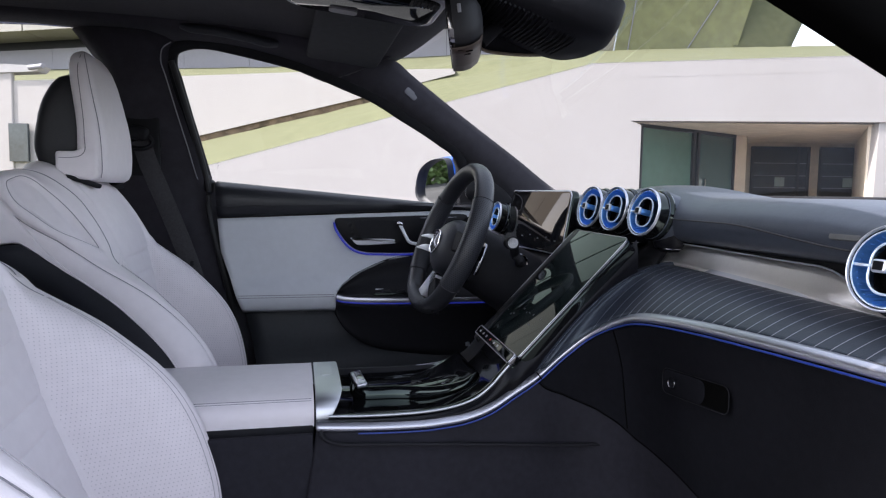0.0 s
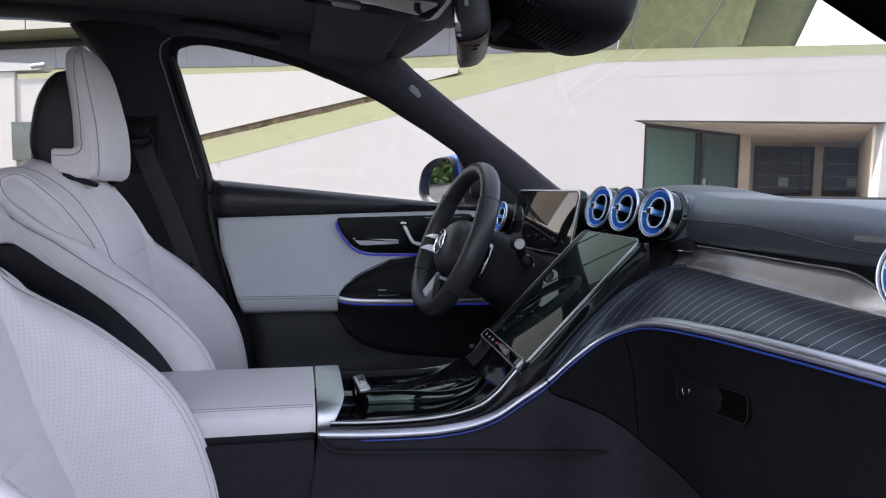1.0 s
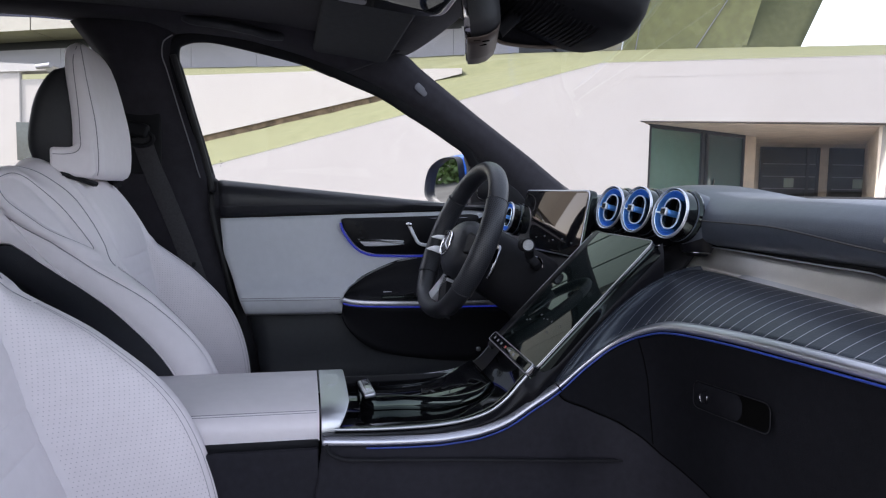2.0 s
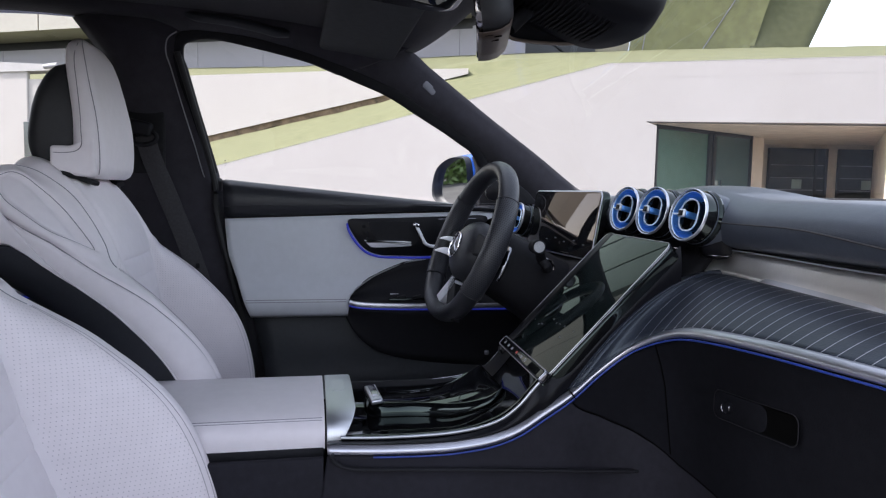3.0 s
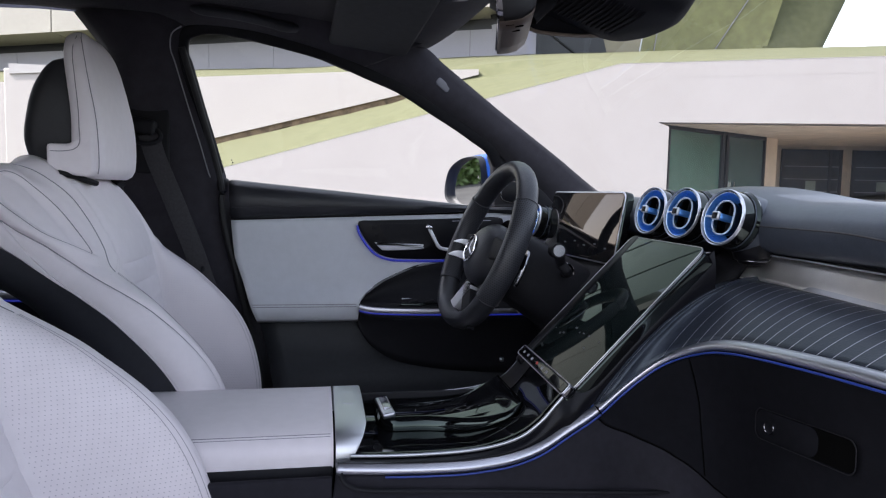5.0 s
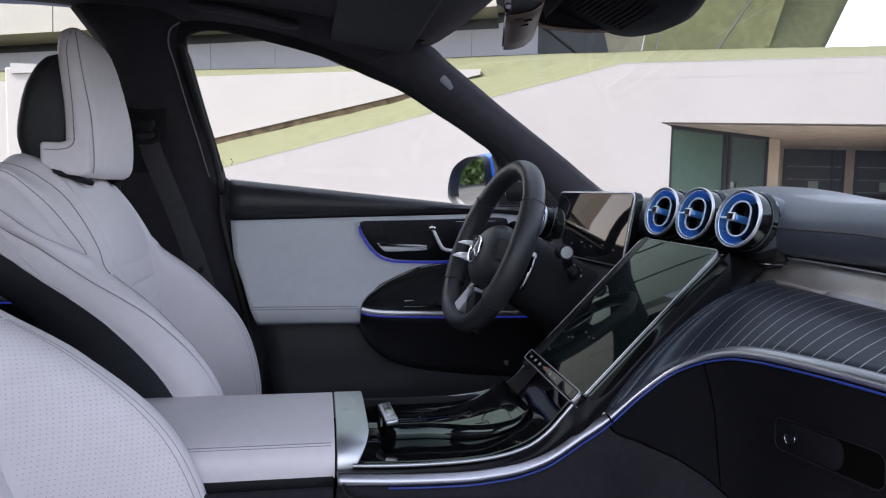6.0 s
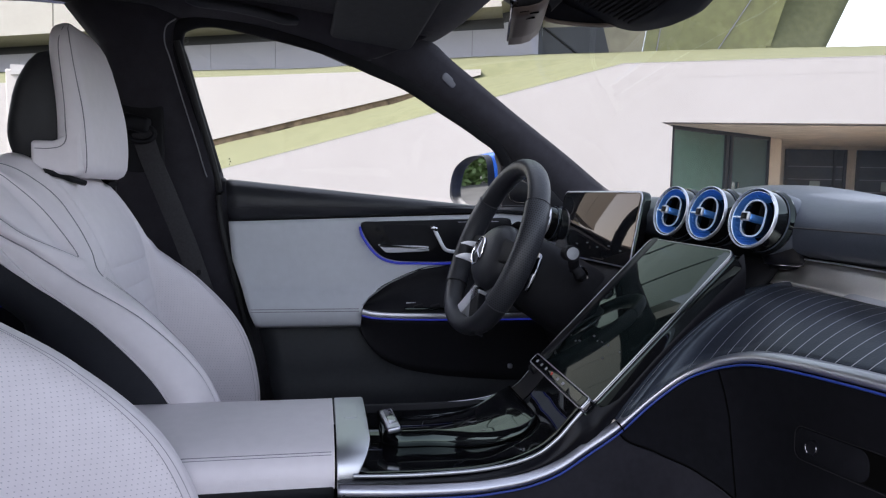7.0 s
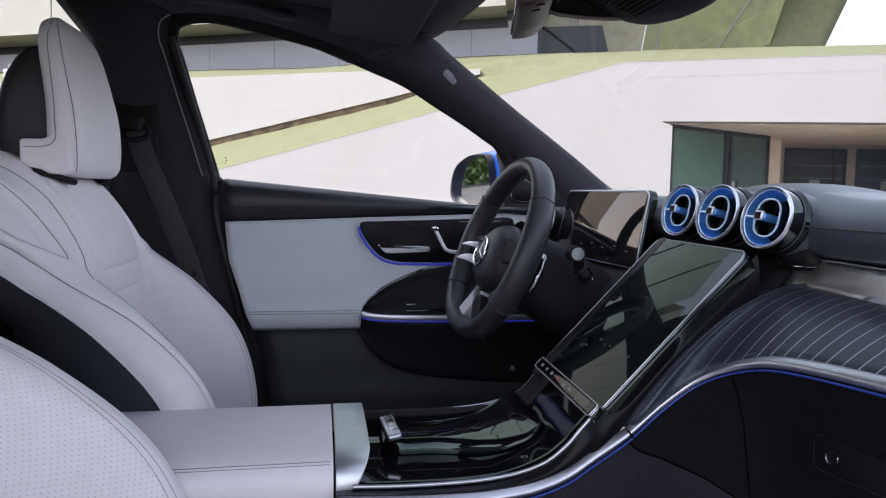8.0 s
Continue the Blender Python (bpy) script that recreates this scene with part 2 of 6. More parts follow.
def curve(pts, n=8, closed=False):
    """Smooth line through a few points."""
    p = [Vector(q) for q in pts]
    m = len(p)
    out = []
    for i in range(m if closed else m - 1):
        if closed:
            a, b, c, d = p[i - 1], p[i], p[(i + 1) % m], p[(i + 2) % m]
        else:
            a, b, c, d = p[max(i - 1, 0)], p[i], p[i + 1], p[min(i + 2, m - 1)]
        for k in range(n):
            t = k / n
            out.append(0.5 * ((2 * b) + (c - a) * t + (2 * a - 5 * b + 4 * c - d) * t * t + (3 * b - a - 3 * c + d) * t ** 3))
    if not closed:
        out.append(p[-1])
    return out


def sheet(rows, closed_u=False, closed_v=False, caps=False):
    """Quads between rows of points, with UV in metres."""
    bm = bmesh.new()
    uvl = bm.loops.layers.uv.new("UVMap")
    vs = [[bm.verts.new(p) for p in r] for r in rows]
    nr, nc = len(vs), len(vs[0])
    mid = nc // 2
    lv = [0.0]
    for i in range(1, nr):
        lv.append(lv[-1] + (Vector(rows[i][mid]) - Vector(rows[i - 1][mid])).length)
    lu = []
    for r in rows:
        a = [0.0]
        for j in range(1, nc):
            a.append(a[-1] + (Vector(r[j]) - Vector(r[j - 1])).length)
        half = a[mid]
        lu.append([q - half for q in a])
    for i in range(nr if closed_v else nr - 1):
        k = (i + 1) % nr
        for j in range(nc if closed_u else nc - 1):
            l = (j + 1) % nc
            try:
                f = bm.faces.new((vs[i][j], vs[i][l], vs[k][l], vs[k][j]))
            except ValueError:
                continue
            for lp, (a, b) in zip(f.loops, ((i, j), (i, l), (k, l), (k, j))):
                lp[uvl].uv = (lu[a][b], lv[a])
    if caps and closed_u:
        bm.faces.new(vs[0])
        bm.faces.new(vs[-1][::-1])
    return bm


def ring(r, n=16, sx=1.0, sy=1.0):
    return [(r * sx * math.cos(2 * math.pi * k / n), r * sy * math.sin(2 * math.pi * k / n)) for k in range(n)]


def sweep(path, prof, up=(0, 0, 1), closed=False, scale=None):
    """A profile (side, up) carried along a line."""
    path = [Vector(p) for p in path]
    rows = []
    n = len(path)
    for i, p in enumerate(path):
        if closed:
            d = path[(i + 1) % n] - path[i - 1]
        else:
            d = path[min(i + 1, n - 1)] - path[max(i - 1, 0)]
        d.normalize()
        s = d.cross(Vector(up))
        s.normalize()
        u = s.cross(d)
        k = scale(i / (n - 1)) if scale else 1.0
        rows.append([p + s * (a * k) + u * (b * k) for a, b in prof])
    return sheet(rows, closed_u=True, closed_v=closed, caps=not closed)


def tube(pts, r, n=10, closed=False, up=(0, 0, 1)):
    return sweep(pts, ring(r, n), up, closed)


def box(sx, sy, sz, m=None, bevel=0.0, segs=2):
    bm = bmesh.new()
    bmesh.ops.create_cube(bm, size=1)
    bmesh.ops.scale(bm, vec=(sx, sy, sz), verts=bm.verts)
    if bevel:
        bmesh.ops.bevel(bm, geom=bm.edges, offset=bevel, segments=segs, affect="EDGES", profile=0.5)
    if m is not None:
        bm.transform(m)
    return bm


def prism(poly, axis, a, b, bevel=0.0, segs=3):
    """A flat outline (two coordinates) pulled from a to b along an axis: 'y' takes (x, z), 'x' takes (y, z), 'z' takes (x, y)."""
    put = {"y": lambda p, k: (p[0], k, p[1]), "x": lambda p, k: (k, p[0], p[1]), "z": lambda p, k: (p[0], p[1], k)}[axis]
    bm = bmesh.new()
    va, vb = [bm.verts.new(put(p, a)) for p in poly], [bm.verts.new(put(p, b)) for p in poly]
    n = len(poly)
    bm.faces.new(va)
    bm.faces.new(vb[::-1])
    for i in range(n):
        bm.faces.new((va[i], vb[i], vb[(i + 1) % n], va[(i + 1) % n]))
    bmesh.ops.recalc_face_normals(bm, faces=bm.faces)
    if bevel:
        es = [e for e in bm.edges if len(e.link_faces) == 2 and e.calc_face_angle(0) > 0.6]
        bmesh.ops.bevel(bm, geom=es, offset=bevel, segments=segs, affect="EDGES", profile=0.5)
    return bm


def rounded(w, h, r, n=5, cx=0.0, cy=0.0):
    """Outline of a rounded rectangle."""
    out = []
    for sx, sy, a0 in ((1, 1, 0), (-1, 1, 90), (-1, -1, 180), (1, -1, 270)):
        for k in range(n + 1):
            a = radians(a0 + 90 * k / n)
            out.append((cx + sx * (w / 2 - r) + r * math.cos(a), cy + sy * (h / 2 - r) + r * math.sin(a)))
    return out


def lathe(prof, n=32, sy=1.0):
    """Turned round the X axis from (x, radius) points; sy squeezes the width."""
    return sheet([[(x, r * math.cos(2 * math.pi * k / n) * sy, r * math.sin(2 * math.pi * k / n)) for k in range(n)] for x, r in prof], closed_u=True)


def lerp_table(tab, v):
    for a, b in zip(tab, tab[1:]):
        if v <= b[0]:
            t = (v - a[0]) / (b[0] - a[0])
            return [p + (q - p) * t for p, q in zip(a[1:], b[1:])]
    return list(tab[-1][1:])


def smooth_table(tab, v):
    """Catmull-Rom through the rows of a table, by its first column."""
    i = 0
    while i < len(tab) - 2 and v > tab[i + 1][0]:
        i += 1
    a, b, c, d = tab[max(i - 1, 0)], tab[i], tab[i + 1], tab[min(i + 2, len(tab) - 1)]
    t = min(max((v - b[0]) / (c[0] - b[0]), 0), 1)
    return [0.5 * (2 * q + (r - p) * t + (2 * p - 5 * q + 4 * r - s) * t * t + (3 * q - p - 3 * r + s) * t ** 3)
            for p, q, r, s in zip(a[1:], b[1:], c[1:], d[1:])]


def ss(a, b, x):
    t = min(max((x - a) / (b - a), 0), 1)
    return t * t * (3 - 2 * t)

# ---- outdoors ----
EA = radians(12)
EO = Vector((0.05, -1.2, 0))


def ex(u, d, w):
    """A place outdoors: u to the right along the facade, d away from the car, w up."""
    return EO + Vector((math.cos(EA), -math.sin(EA), 0)) * u + Vector((math.sin(EA), math.cos(EA), 0)) * d + Vector((0, 0, w))


def slab(poly, d0, d1):
    """A wall with an outline in (u, w), from depth d0 to d1."""
    bm = bmesh.new()
    va, vb = [bm.verts.new(ex(u, d0, w)) for u, w in poly], [bm.verts.new(ex(u, d1, w)) for u, w in poly]
    n = len(poly)
    bm.faces.new(va)
    bm.faces.new(vb[::-1])
    for i in range(n):
        bm.faces.new((va[i], vb[i], vb[(i + 1) % n], va[(i + 1) % n]))
    return bm


def plan_wall(p, q, w0, w1, t):
    """An upright wall from p to q in plan (u, d), of thickness t."""
    a, b = Vector(p), Vector(q)
    s = (b - a).normalized()
    nrm = Vector((-s.y, s.x)) * t
    bm = bmesh.new()
    lo = [bm.verts.new(ex(*k, w0)) for k in (a, b, b + nrm, a + nrm)]
    hi = [bm.verts.new(ex(*k, w1)) for k in (a, b, b + nrm, a + nrm)]
    bm.faces.new(lo)
    bm.faces.new(hi[::-1])
    for i in range(4):
        bm.faces.new((lo[i], lo[(i + 1) % 4], hi[(i + 1) % 4], hi[i]))
    return bm


bm = bmesh.new()
bmesh.ops.create_grid(bm, x_segments=40, y_segments=40, size=600)
tagged(part("ground", bm, M_ASPHALT), "grey asphalt forecourt round the car", "ground", kind="structure")


def wall_top(u):
    return 4.03 + (u - 3.28) * (0.276 if u < 3.28 else 0.042)


building = thing("concrete_building", "pale concrete building with sloping roof edge and recessed glass entrance", "building")
part("front_wall", slab([(-11.5, -0.1), (-11.0, 0.0887), (3.28, 4.03), (16.0, 4.58), (16.0, 2.90), (4.14, 2.80), (4.38, 2.71), (4.38, -0.1)], 15.0, 15.3), M_CONC, building)
part("entrance_roof", slab([(4.0, 2.83), (4.0, 3.5), (16.0, 3.6), (16.0, 2.92)], 15.7, 22.0), M_CONC, building)
part("right_wall", plan_wall((9.60, 15.35), (12.72, 20.95), -0.1, 2.86, -0.3), M_TIMBER, building)
part("right_front_wall", slab([(9.60, -0.1), (9.66, 2.86), (16.0, 2.91), (16.0, -0.1)], 15.05, 15.4), M_CONC, building)
part("wall_core", slab([(-11.4, -0.1), (3.2, 3.95), (4.0, 3.98), (4.0, -0.1)], 15.3, 15.7), M_CONC, building)
part("back_wall", plan_wall((7.6, 21.05), (14.5, 21.05), -0.1, 2.85, 0.3), M_TIMBER, building, "pale timber back wall")
# unseen floor, made pale to bounce light up onto the soffit
part("entrance_floor", slab([(4.2, 0.0), (4.2, 0.012), (14.0, 0.012), (14.0, 0.0)], 15.0, 22.0), M_BOUNCE, building)
part("panel_joint", slab([(3.3, 3.705), (16.0, 4.25), (16.0, 4.24), (3.3, 3.695)], 14.998, 15.05), M_CONC, building)
# soffit ribs, each a board under the lintel
for k in range(22):
    part("soffit_board", slab([(4.3, 2.775), (4.3, 2.80), (14.0, 2.84), (14.0, 2.815)], 15.25 + 0.24 * k, 15.25 + 0.24 * k + 0.2), M_TIMBER, building)
gl_a, gl_b = Vector((4.45, 15.35)), Vector((7.72, 17.9))
for k, (f0, f1) in enumerate(((0.0, 0.52), (0.52, 0.985))):
    p, q = gl_a.lerp(gl_b, f0), gl_a.lerp(gl_b, f1)
    g = part("glass_panel", plan_wall(p, q, 0.06, 2.74, 0.03), (M_DOORGLASS, M_DOORGLASS2)[k], building, "green tinted glass panel")
    n = (gl_b - gl_a).normalized()
    for e in (p, q - n * 0.06):
        part("mullion", plan_wall(e - Vector((n.y, -n.x)) * -0.0, e + n * 0.06, 0.0, 2.78, -0.06), M_DARKM, g)
    part("head_rail", plan_wall(p, q, 2.70, 2.78, -0.05), M_DARKM, g)
part("door_leaf_frame", plan_wall(gl_a.lerp(gl_b, 0.545), gl_a.lerp(gl_b, 0.575), 0.0, 2.72, -0.07), M_DARKM, building)
part("door_pull", plan_wall(gl_a.lerp(gl_b, 0.62), gl_a.lerp(gl_b, 0.625), 0.8, 1.6, -0.12), M_CHROME, building)
part("entrance_pier", plan_wall((7.62, 17.95), (8.25, 18.4), -0.1, 2.82, 0.4), M_TIMBER, building)
for u0, u1 in ((9.55, 11.35), (11.66, 13.0)):
    g = part("back_window", plan_wall((u0, 20.95), (u1, 20.95), 0.05, 2.72, 0.03), M_BACKGLASS, building, "dark entrance window")
    for e in (u0, u1 - 0.08, u0 + 0.78 * (u1 - u0)):
        part("mullion", plan_wall((e, 20.9), (e + 0.08, 20.9), 0.0, 2.72, 0.04), M_DARKM, g)
    for w in (1.45, 1.82, 2.2):
        part("glazing_bar", plan_wall((u0 + 0.1, 20.92), (u1 - 0.1, 20.92), w, w + 0.025, 0.02), M_PANEL, g)
    part("wall_notice", plan_wall((u0 + 0.75, 20.925), (u0 + 1.05, 20.925), 1.5, 1.78, 0.01), M_PALEGLASS, g)

# upper concrete wedge with its dark gap, and the grass banks
CREV = lambda u: 3.91 + (u + 2.28) * 0.244 + max(0, u + 2.28) * 0.09
wedge = thing("concrete_retaining_wall", "long white concrete retaining wall tapering to a point above a grass bank", "wall")
part("wall_face", slab([(-16, CREV(-16)), (-2.28, CREV(-2.28)), (0.35, 4.62), (0.35, 4.77), (-3.02, 4.66), (-7.62, 4.44), (-16, 4.10)], 20.0, 20.5), M_CONC, wedge)
part("dark_gap", slab([(-16, CREV(-16) - 0.22), *[(-15.6 + 0.45 * k, CREV(-15.6 + 0.45 * k) - 0.20 + 0.10 * noise.noise(Vector((k * 1.7, 0.3, 2)))) for k in range(29)], (-2.28, CREV(-2.28) - 0.18), (-0.7, 4.22), (-0.7, 4.36), (-2.28, CREV(-2.28) + 0.02), (-16, CREV(-16) + 0.02)], 20.06, 20.4), M_SOIL, wedge, "dark rusty gap under the wall")


def bank(name, label, lo, hi, us, n=10, seed=1, swell=None):
    rows = []
    for j in range(n + 1):
        f = j / n
        r = []
        for u in us:
            a, b = Vector(lo(u)), Vector(hi(u))
            p = a.lerp(b, f)
            w = 0.03 * noise.noise(Vector((p.x * 1.3, p.y * 1.3, seed)))
            r.append(ex(p.x, p.y, p.z + w * min(1, f * 12) + (swell(u, f) if swell else 0)))
        rows.append(r)
    return tagged(part(name, sheet(rows), M_GRASS), label, "grass", kind="stuff")


us = [-16 + 0.2 * k for k in range(79)]
bank("grass_bank", "sunlit mown grass bank between concrete walls", lambda u: (u, 14.997, max(wall_top(u), 0.02) - 0.004), lambda u: (u * 1.0, 20.2, CREV(u) - 0.14 if u < -2.28 else min(CREV(u) - 0.14, 4.66)), us, 12)
TOPG = [(-24, 6.15), (-12, 6.38), (-6.5, 6.56), (-4.6, 6.76), (-0.4, 7.08), (3.2, 7.27), (10.0, 7.56), (18.0, 7.85), (30.0, 8.3)]
us2 = [-24 + 0.4 * k for k in range(62)]
bank("grass_strip", "sunlit grass strip above the retaining wall", lambda u: (u, 20.45, lerp_table([(-30, 3.6), (-16, 4.06), (-7.62, 4.40), (-3.02, 4.62), (0.35, 4.70), (3, 4.9)], u)[0]), lambda u: (u * 1.0, 30.0, smooth_table(TOPG, u)[0]), us2, 10, 3)
us3 = [-0.6 + 0.3 * k for k in range(84)]
bank("grass_roof", "sunlit grass roof sloping up behind the concrete edge", lambda u: (u, 14.997, wall_top(u) - 0.004), lambda u: (u * 1.02, 30.0, smooth_table(TOPG, u)[0]), us3, 30, 5, lambda u, f: 0.30 * ss(0.33, 0.36, f) * (1 - ss(0.36, 0.8, f)) * (1 - ss(0.4, 4.0, u)))

rear = thing("rear_building", "grey clad building with a beige overhanging roof and dark glass", "building")
u = -25.6
k = 0
while u < 2.0:
    top, top2 = (7.62 + max(0, q + 9.4) * 0.066 - max(0, -9.4 - q) * 0.06 for q in (u, u + 2.86))
    part("cladding_panel", slab([(u + 0.008, 5.8), (u + 2.852, 5.8), (u + 2.852, top2), (u + 0.008, top)], 30.05, 30.2), M_PANEL, rear)
    u += 2.86
part("cladding_back", slab([(-26, 5.7), (3.2, 5.7), (3.2, 8.1), (-9.4, 7.6), (-26, 6.6)], 30.22, 30.4), M_DARKM, rear)
part("band_window", slab([(-26, 6.55), (-9.4, 7.55), (3.2, 8.1), (3.2, 9.3), (-9.4, 8.3), (-26, 7.4)], 30.5, 30.6), M_DARKM, rear)
for k in range(9):
    a0, a1 = -30 + 4.2 * k, -30 + 4.2 * (k + 1) - 0.05
    lo = lambda u: 8.0 + max(0, u + 26) * 0.0086 + max(0, u + 8) * 0.07 - max(0, -9.4 - u) * 0.06
    if k < 8:
        part("overhang_panel", slab([(a0, lo(a0)), (a1, lo(a1)), (a1 + 0.3, 24.0 if k < 4 else 10.4), (a0 + 0.3, 24.0 if k < 4 else 10.4)], 28.6, 33.0), M_BEIGE, rear, "beige overhanging roof panel")
    # unseen glazing, added high up to shape what the touch screen reflects
    if k > 3:
        part("upper_glazing", slab([(a0 + 0.3, 10.45), (a1 + 0.1, 10.45), (a1 + 1.3, 24.0), (a0 + 1.5, 24.0)], 28.8, 33.0), M_PALEGLASS, rear, "unseen pale green glazing, added for reflections")
part("glass_facade", slab([(7.6, 6.9), (13.0, 7.0), (15.4, 15.5), (8.9, 15.2)], 31.0, 31.2), M_FACADE, rear, "olive tinted glass facade")
part("bronze_glazing", slab([(3.25, 6.8), (7.55, 6.9), (8.85, 15.2), (3.25, 15.0)], 31.0, 31.2), M_BRONZE, rear, "bronze tinted glazing")
for a, b in (((3.2, 7.0), (3.2, 12.0)), ((4.9, 7.0), (4.0, 12.0)), ((5.2, 7.0), (4.3, 12.0)), ((8.2, 7.0), (8.9, 12.0)), ((10.5, 7.0), (13.6, 12.0))):
    part("mullion", tube([ex(a[0], 30.95, a[1]), ex(b[0], 30.95, b[1])], 0.025, 6), M_PANEL, rear)
part("lower_glass", slab([(3.25, 6.8), (6.4, 6.85), (5.9, 8.7), (3.25, 8.6)], 30.9, 30.96), M_DARKM, rear, "dark lower glazing")
part("slanted_strut", tube([ex(3.3, 30.9, 8.6), ex(5.2, 30.9, 7.2)], 0.06, 6), M_DARKM, rear)
hill = [[ex(12.95 + 2.3 * g + (2.45 + 3.0 * g) * f, 30.8 + 3.6 * g, 7.45 + 9.0 * g + 0.03 * noise.noise(Vector((f * 9, g * 30, 2)))) for f in [q / 6 for q in range(7)]] for g in [q / 16 for q in range(17)]]
tagged(part("grass_slope", sheet(hill), M_GRASS, solid=0.3), "steep grass slope up the side of the building", "grass", kind="stuff")

# far end of the facade, seen through the rear side window
col = thing("concrete_column", "white rough concrete column beside a dark window", "column")
part("shaft", slab([(-13.6, -0.1), (-12.55, -0.1), (-12.5, 4.55), (-13.6, 4.6)], 19.95, 20.1), M_CONC, col, bevel=0.04)
part("roof_slab", slab([(-13.4, 4.42), (-11.75, 4.50), (-11.6, 4.66), (-13.4, 4.72)], 19.9, 20.4), M_CONC2, col)
part("pipe_end", tube([ex(-11.9, 19.8, 4.58), ex(-11.45, 19.7, 4.62)], 0.07, 10), M_PANEL, col)
part("dark_window", slab([(-12.6, 1.9), (-12.05, 1.9), (-12.05, 3.0), (-12.6, 3.0)], 19.85, 19.95), M_BACKGLASS, col)

# hedge behind the car, on the far side of the road
rng = random.Random(7)
pts, faces = [], []
for k in range(26000):
    s = rng.uniform(-1, 1)
    p = Vector((-18 + s * 9, 8.0 + s * 5.5 + rng.uniform(-0.6, 0.6), 0.0))
    h = 2.3 + 0.35 * noise.noise(Vector((p.x * 0.8, p.y * 0.8, 1)))
    p.z = h * rng.random() ** 0.8
    a = Vector((rng.uniform(-1, 1), rng.uniform(-1, 1), rng.uniform(-1, 1))).normalized()
    b = a.cross(Vector((rng.uniform(-1, 1), rng.uniform(-1, 1), 0.3))).normalized()
    q = 0.12
    n0 = len(pts)
    pts += [p + a * q * i + b * q * 0.5 * j for i, j in ((-1, 0), (0, -1), (1, 0), (0, 1))]
    faces.append((n0, n0 + 1, n0 + 2, n0 + 3))
bm = bmesh.new()
hv = [bm.verts.new(p) for p in pts]
for f in faces:
    bm.faces.new([hv[i] for i in f])
tagged(part("hedge", bm, M_LEAF), "dense green clipped hedge along the road", "hedge", kind="stuff")

# ---- cabin shell ----


def side_y(z):
    """How far out the side glass stands at a height."""
    return 0.80 - (z - 1.17) * 0.45


WIN = [(-0.199, 1.204), (-0.217, 1.285), (-0.237, 1.371), (-0.256, 1.459), (-0.264, 1.488), (-0.258, 1.522), (-0.236, 1.537), (-0.199, 1.545), (-0.147, 1.543), (-0.030, 1.523), (0.051, 1.506), (0.107, 1.489), (0.164, 1.468), (0.236, 1.443), (0.281, 1.422), (0.328, 1.396), (0.407, 1.354), (0.458, 1.324), (0.494, 1.302), (0.516, 1.275), (0.528, 1.245), (0.545, 1.150)]
SCREEN_EDGE = [(0.25, 0.612, 1.548), (0.311, 0.6374, 1.527), (0.3544, 0.6534, 1.4965), (0.4335, 0.6766, 1.445), (0.5165, 0.7009, 1.3907), (0.5856, 0.7202, 1.3476), (0.6945, 0.7504, 1.2798), (0.8208, 0.7864, 1.1982), (0.93, 0.80, 1.14)]
PILLAR_EDGE = [(-0.03, 0.646, 1.520), (0.04, 0.653, 1.505), (0.102, 0.6615, 1.488), (0.230, 0.682, 1.442), (0.321, 0.703, 1.396), (0.400, 0.7216, 1.354), (0.500, 0.750, 1.292), (0.62, 0.785, 1.205), (0.72, 0.80, 1.13)]


def mirror_y(pts, s):
    return [(p[0], p[1] * s, p[2]) for p in pts]


def a_pillar(s, name, label):
    a, b = curve(mirror_y(SCREEN_EDGE, s), 8), curve(mirror_y(PILLAR_EDGE, s), 8)
    rows = []
    for f in [k / 8 for k in range(9)]:
        bulge = math.sin(math.pi * f)
        rows.append([p.lerp(q, f) + Vector((-0.012, -0.022 * s, -0.004)) * bulge for p, q in zip(a, b)])
    ob = tagged(part(name, sheet(rows), M_CLOTH, solid=0.05, offset=1.0 * s), label, "pillar", kind="structure")
    if s > 0:
        t = part("airbag_tag", prism(rounded(0.040, 0.020, 0.007), "z", -0.003, 0.002, 0.001, 2), M_TAG, ob, "grey embossed tag")
        ax = Vector((0.166, 0.054, -0.12)).normalized()
        nz = Vector((0.23, -0.97, -0.06))
        nz = (nz - ax * nz.dot(ax)).normalized()
        ay = nz.cross(ax)
        t.matrix_basis = Matrix(((ax.x, ay.x, nz.x, 0.3536), (ax.y, ay.y, nz.y, 0.6592), (ax.z, ay.z, nz.z, 1.4464), (0, 0, 0, 1)))
    return ob


a_pillar(1, "a_pillar_left", "dark cloth-covered windscreen pillar with a grey tag")
a_pillar(-1, "a_pillar_right", "dark cloth-covered windscreen pillar")
flange = curve([(0.10, -0.700, 1.476), (0.28, -0.733, 1.402), (0.386, -0.748, 1.352), (0.483, -0.748, 1.308), (0.60, -0.753, 1.250), (0.75, -0.768, 1.166)], 6)
tagged(part("door_seal_right", sweep(flange, rounded(0.045, 0.036, 0.012, 3)), M_GAP), "black rubber door seal along the open door's pillar", "seal", kind="structure")

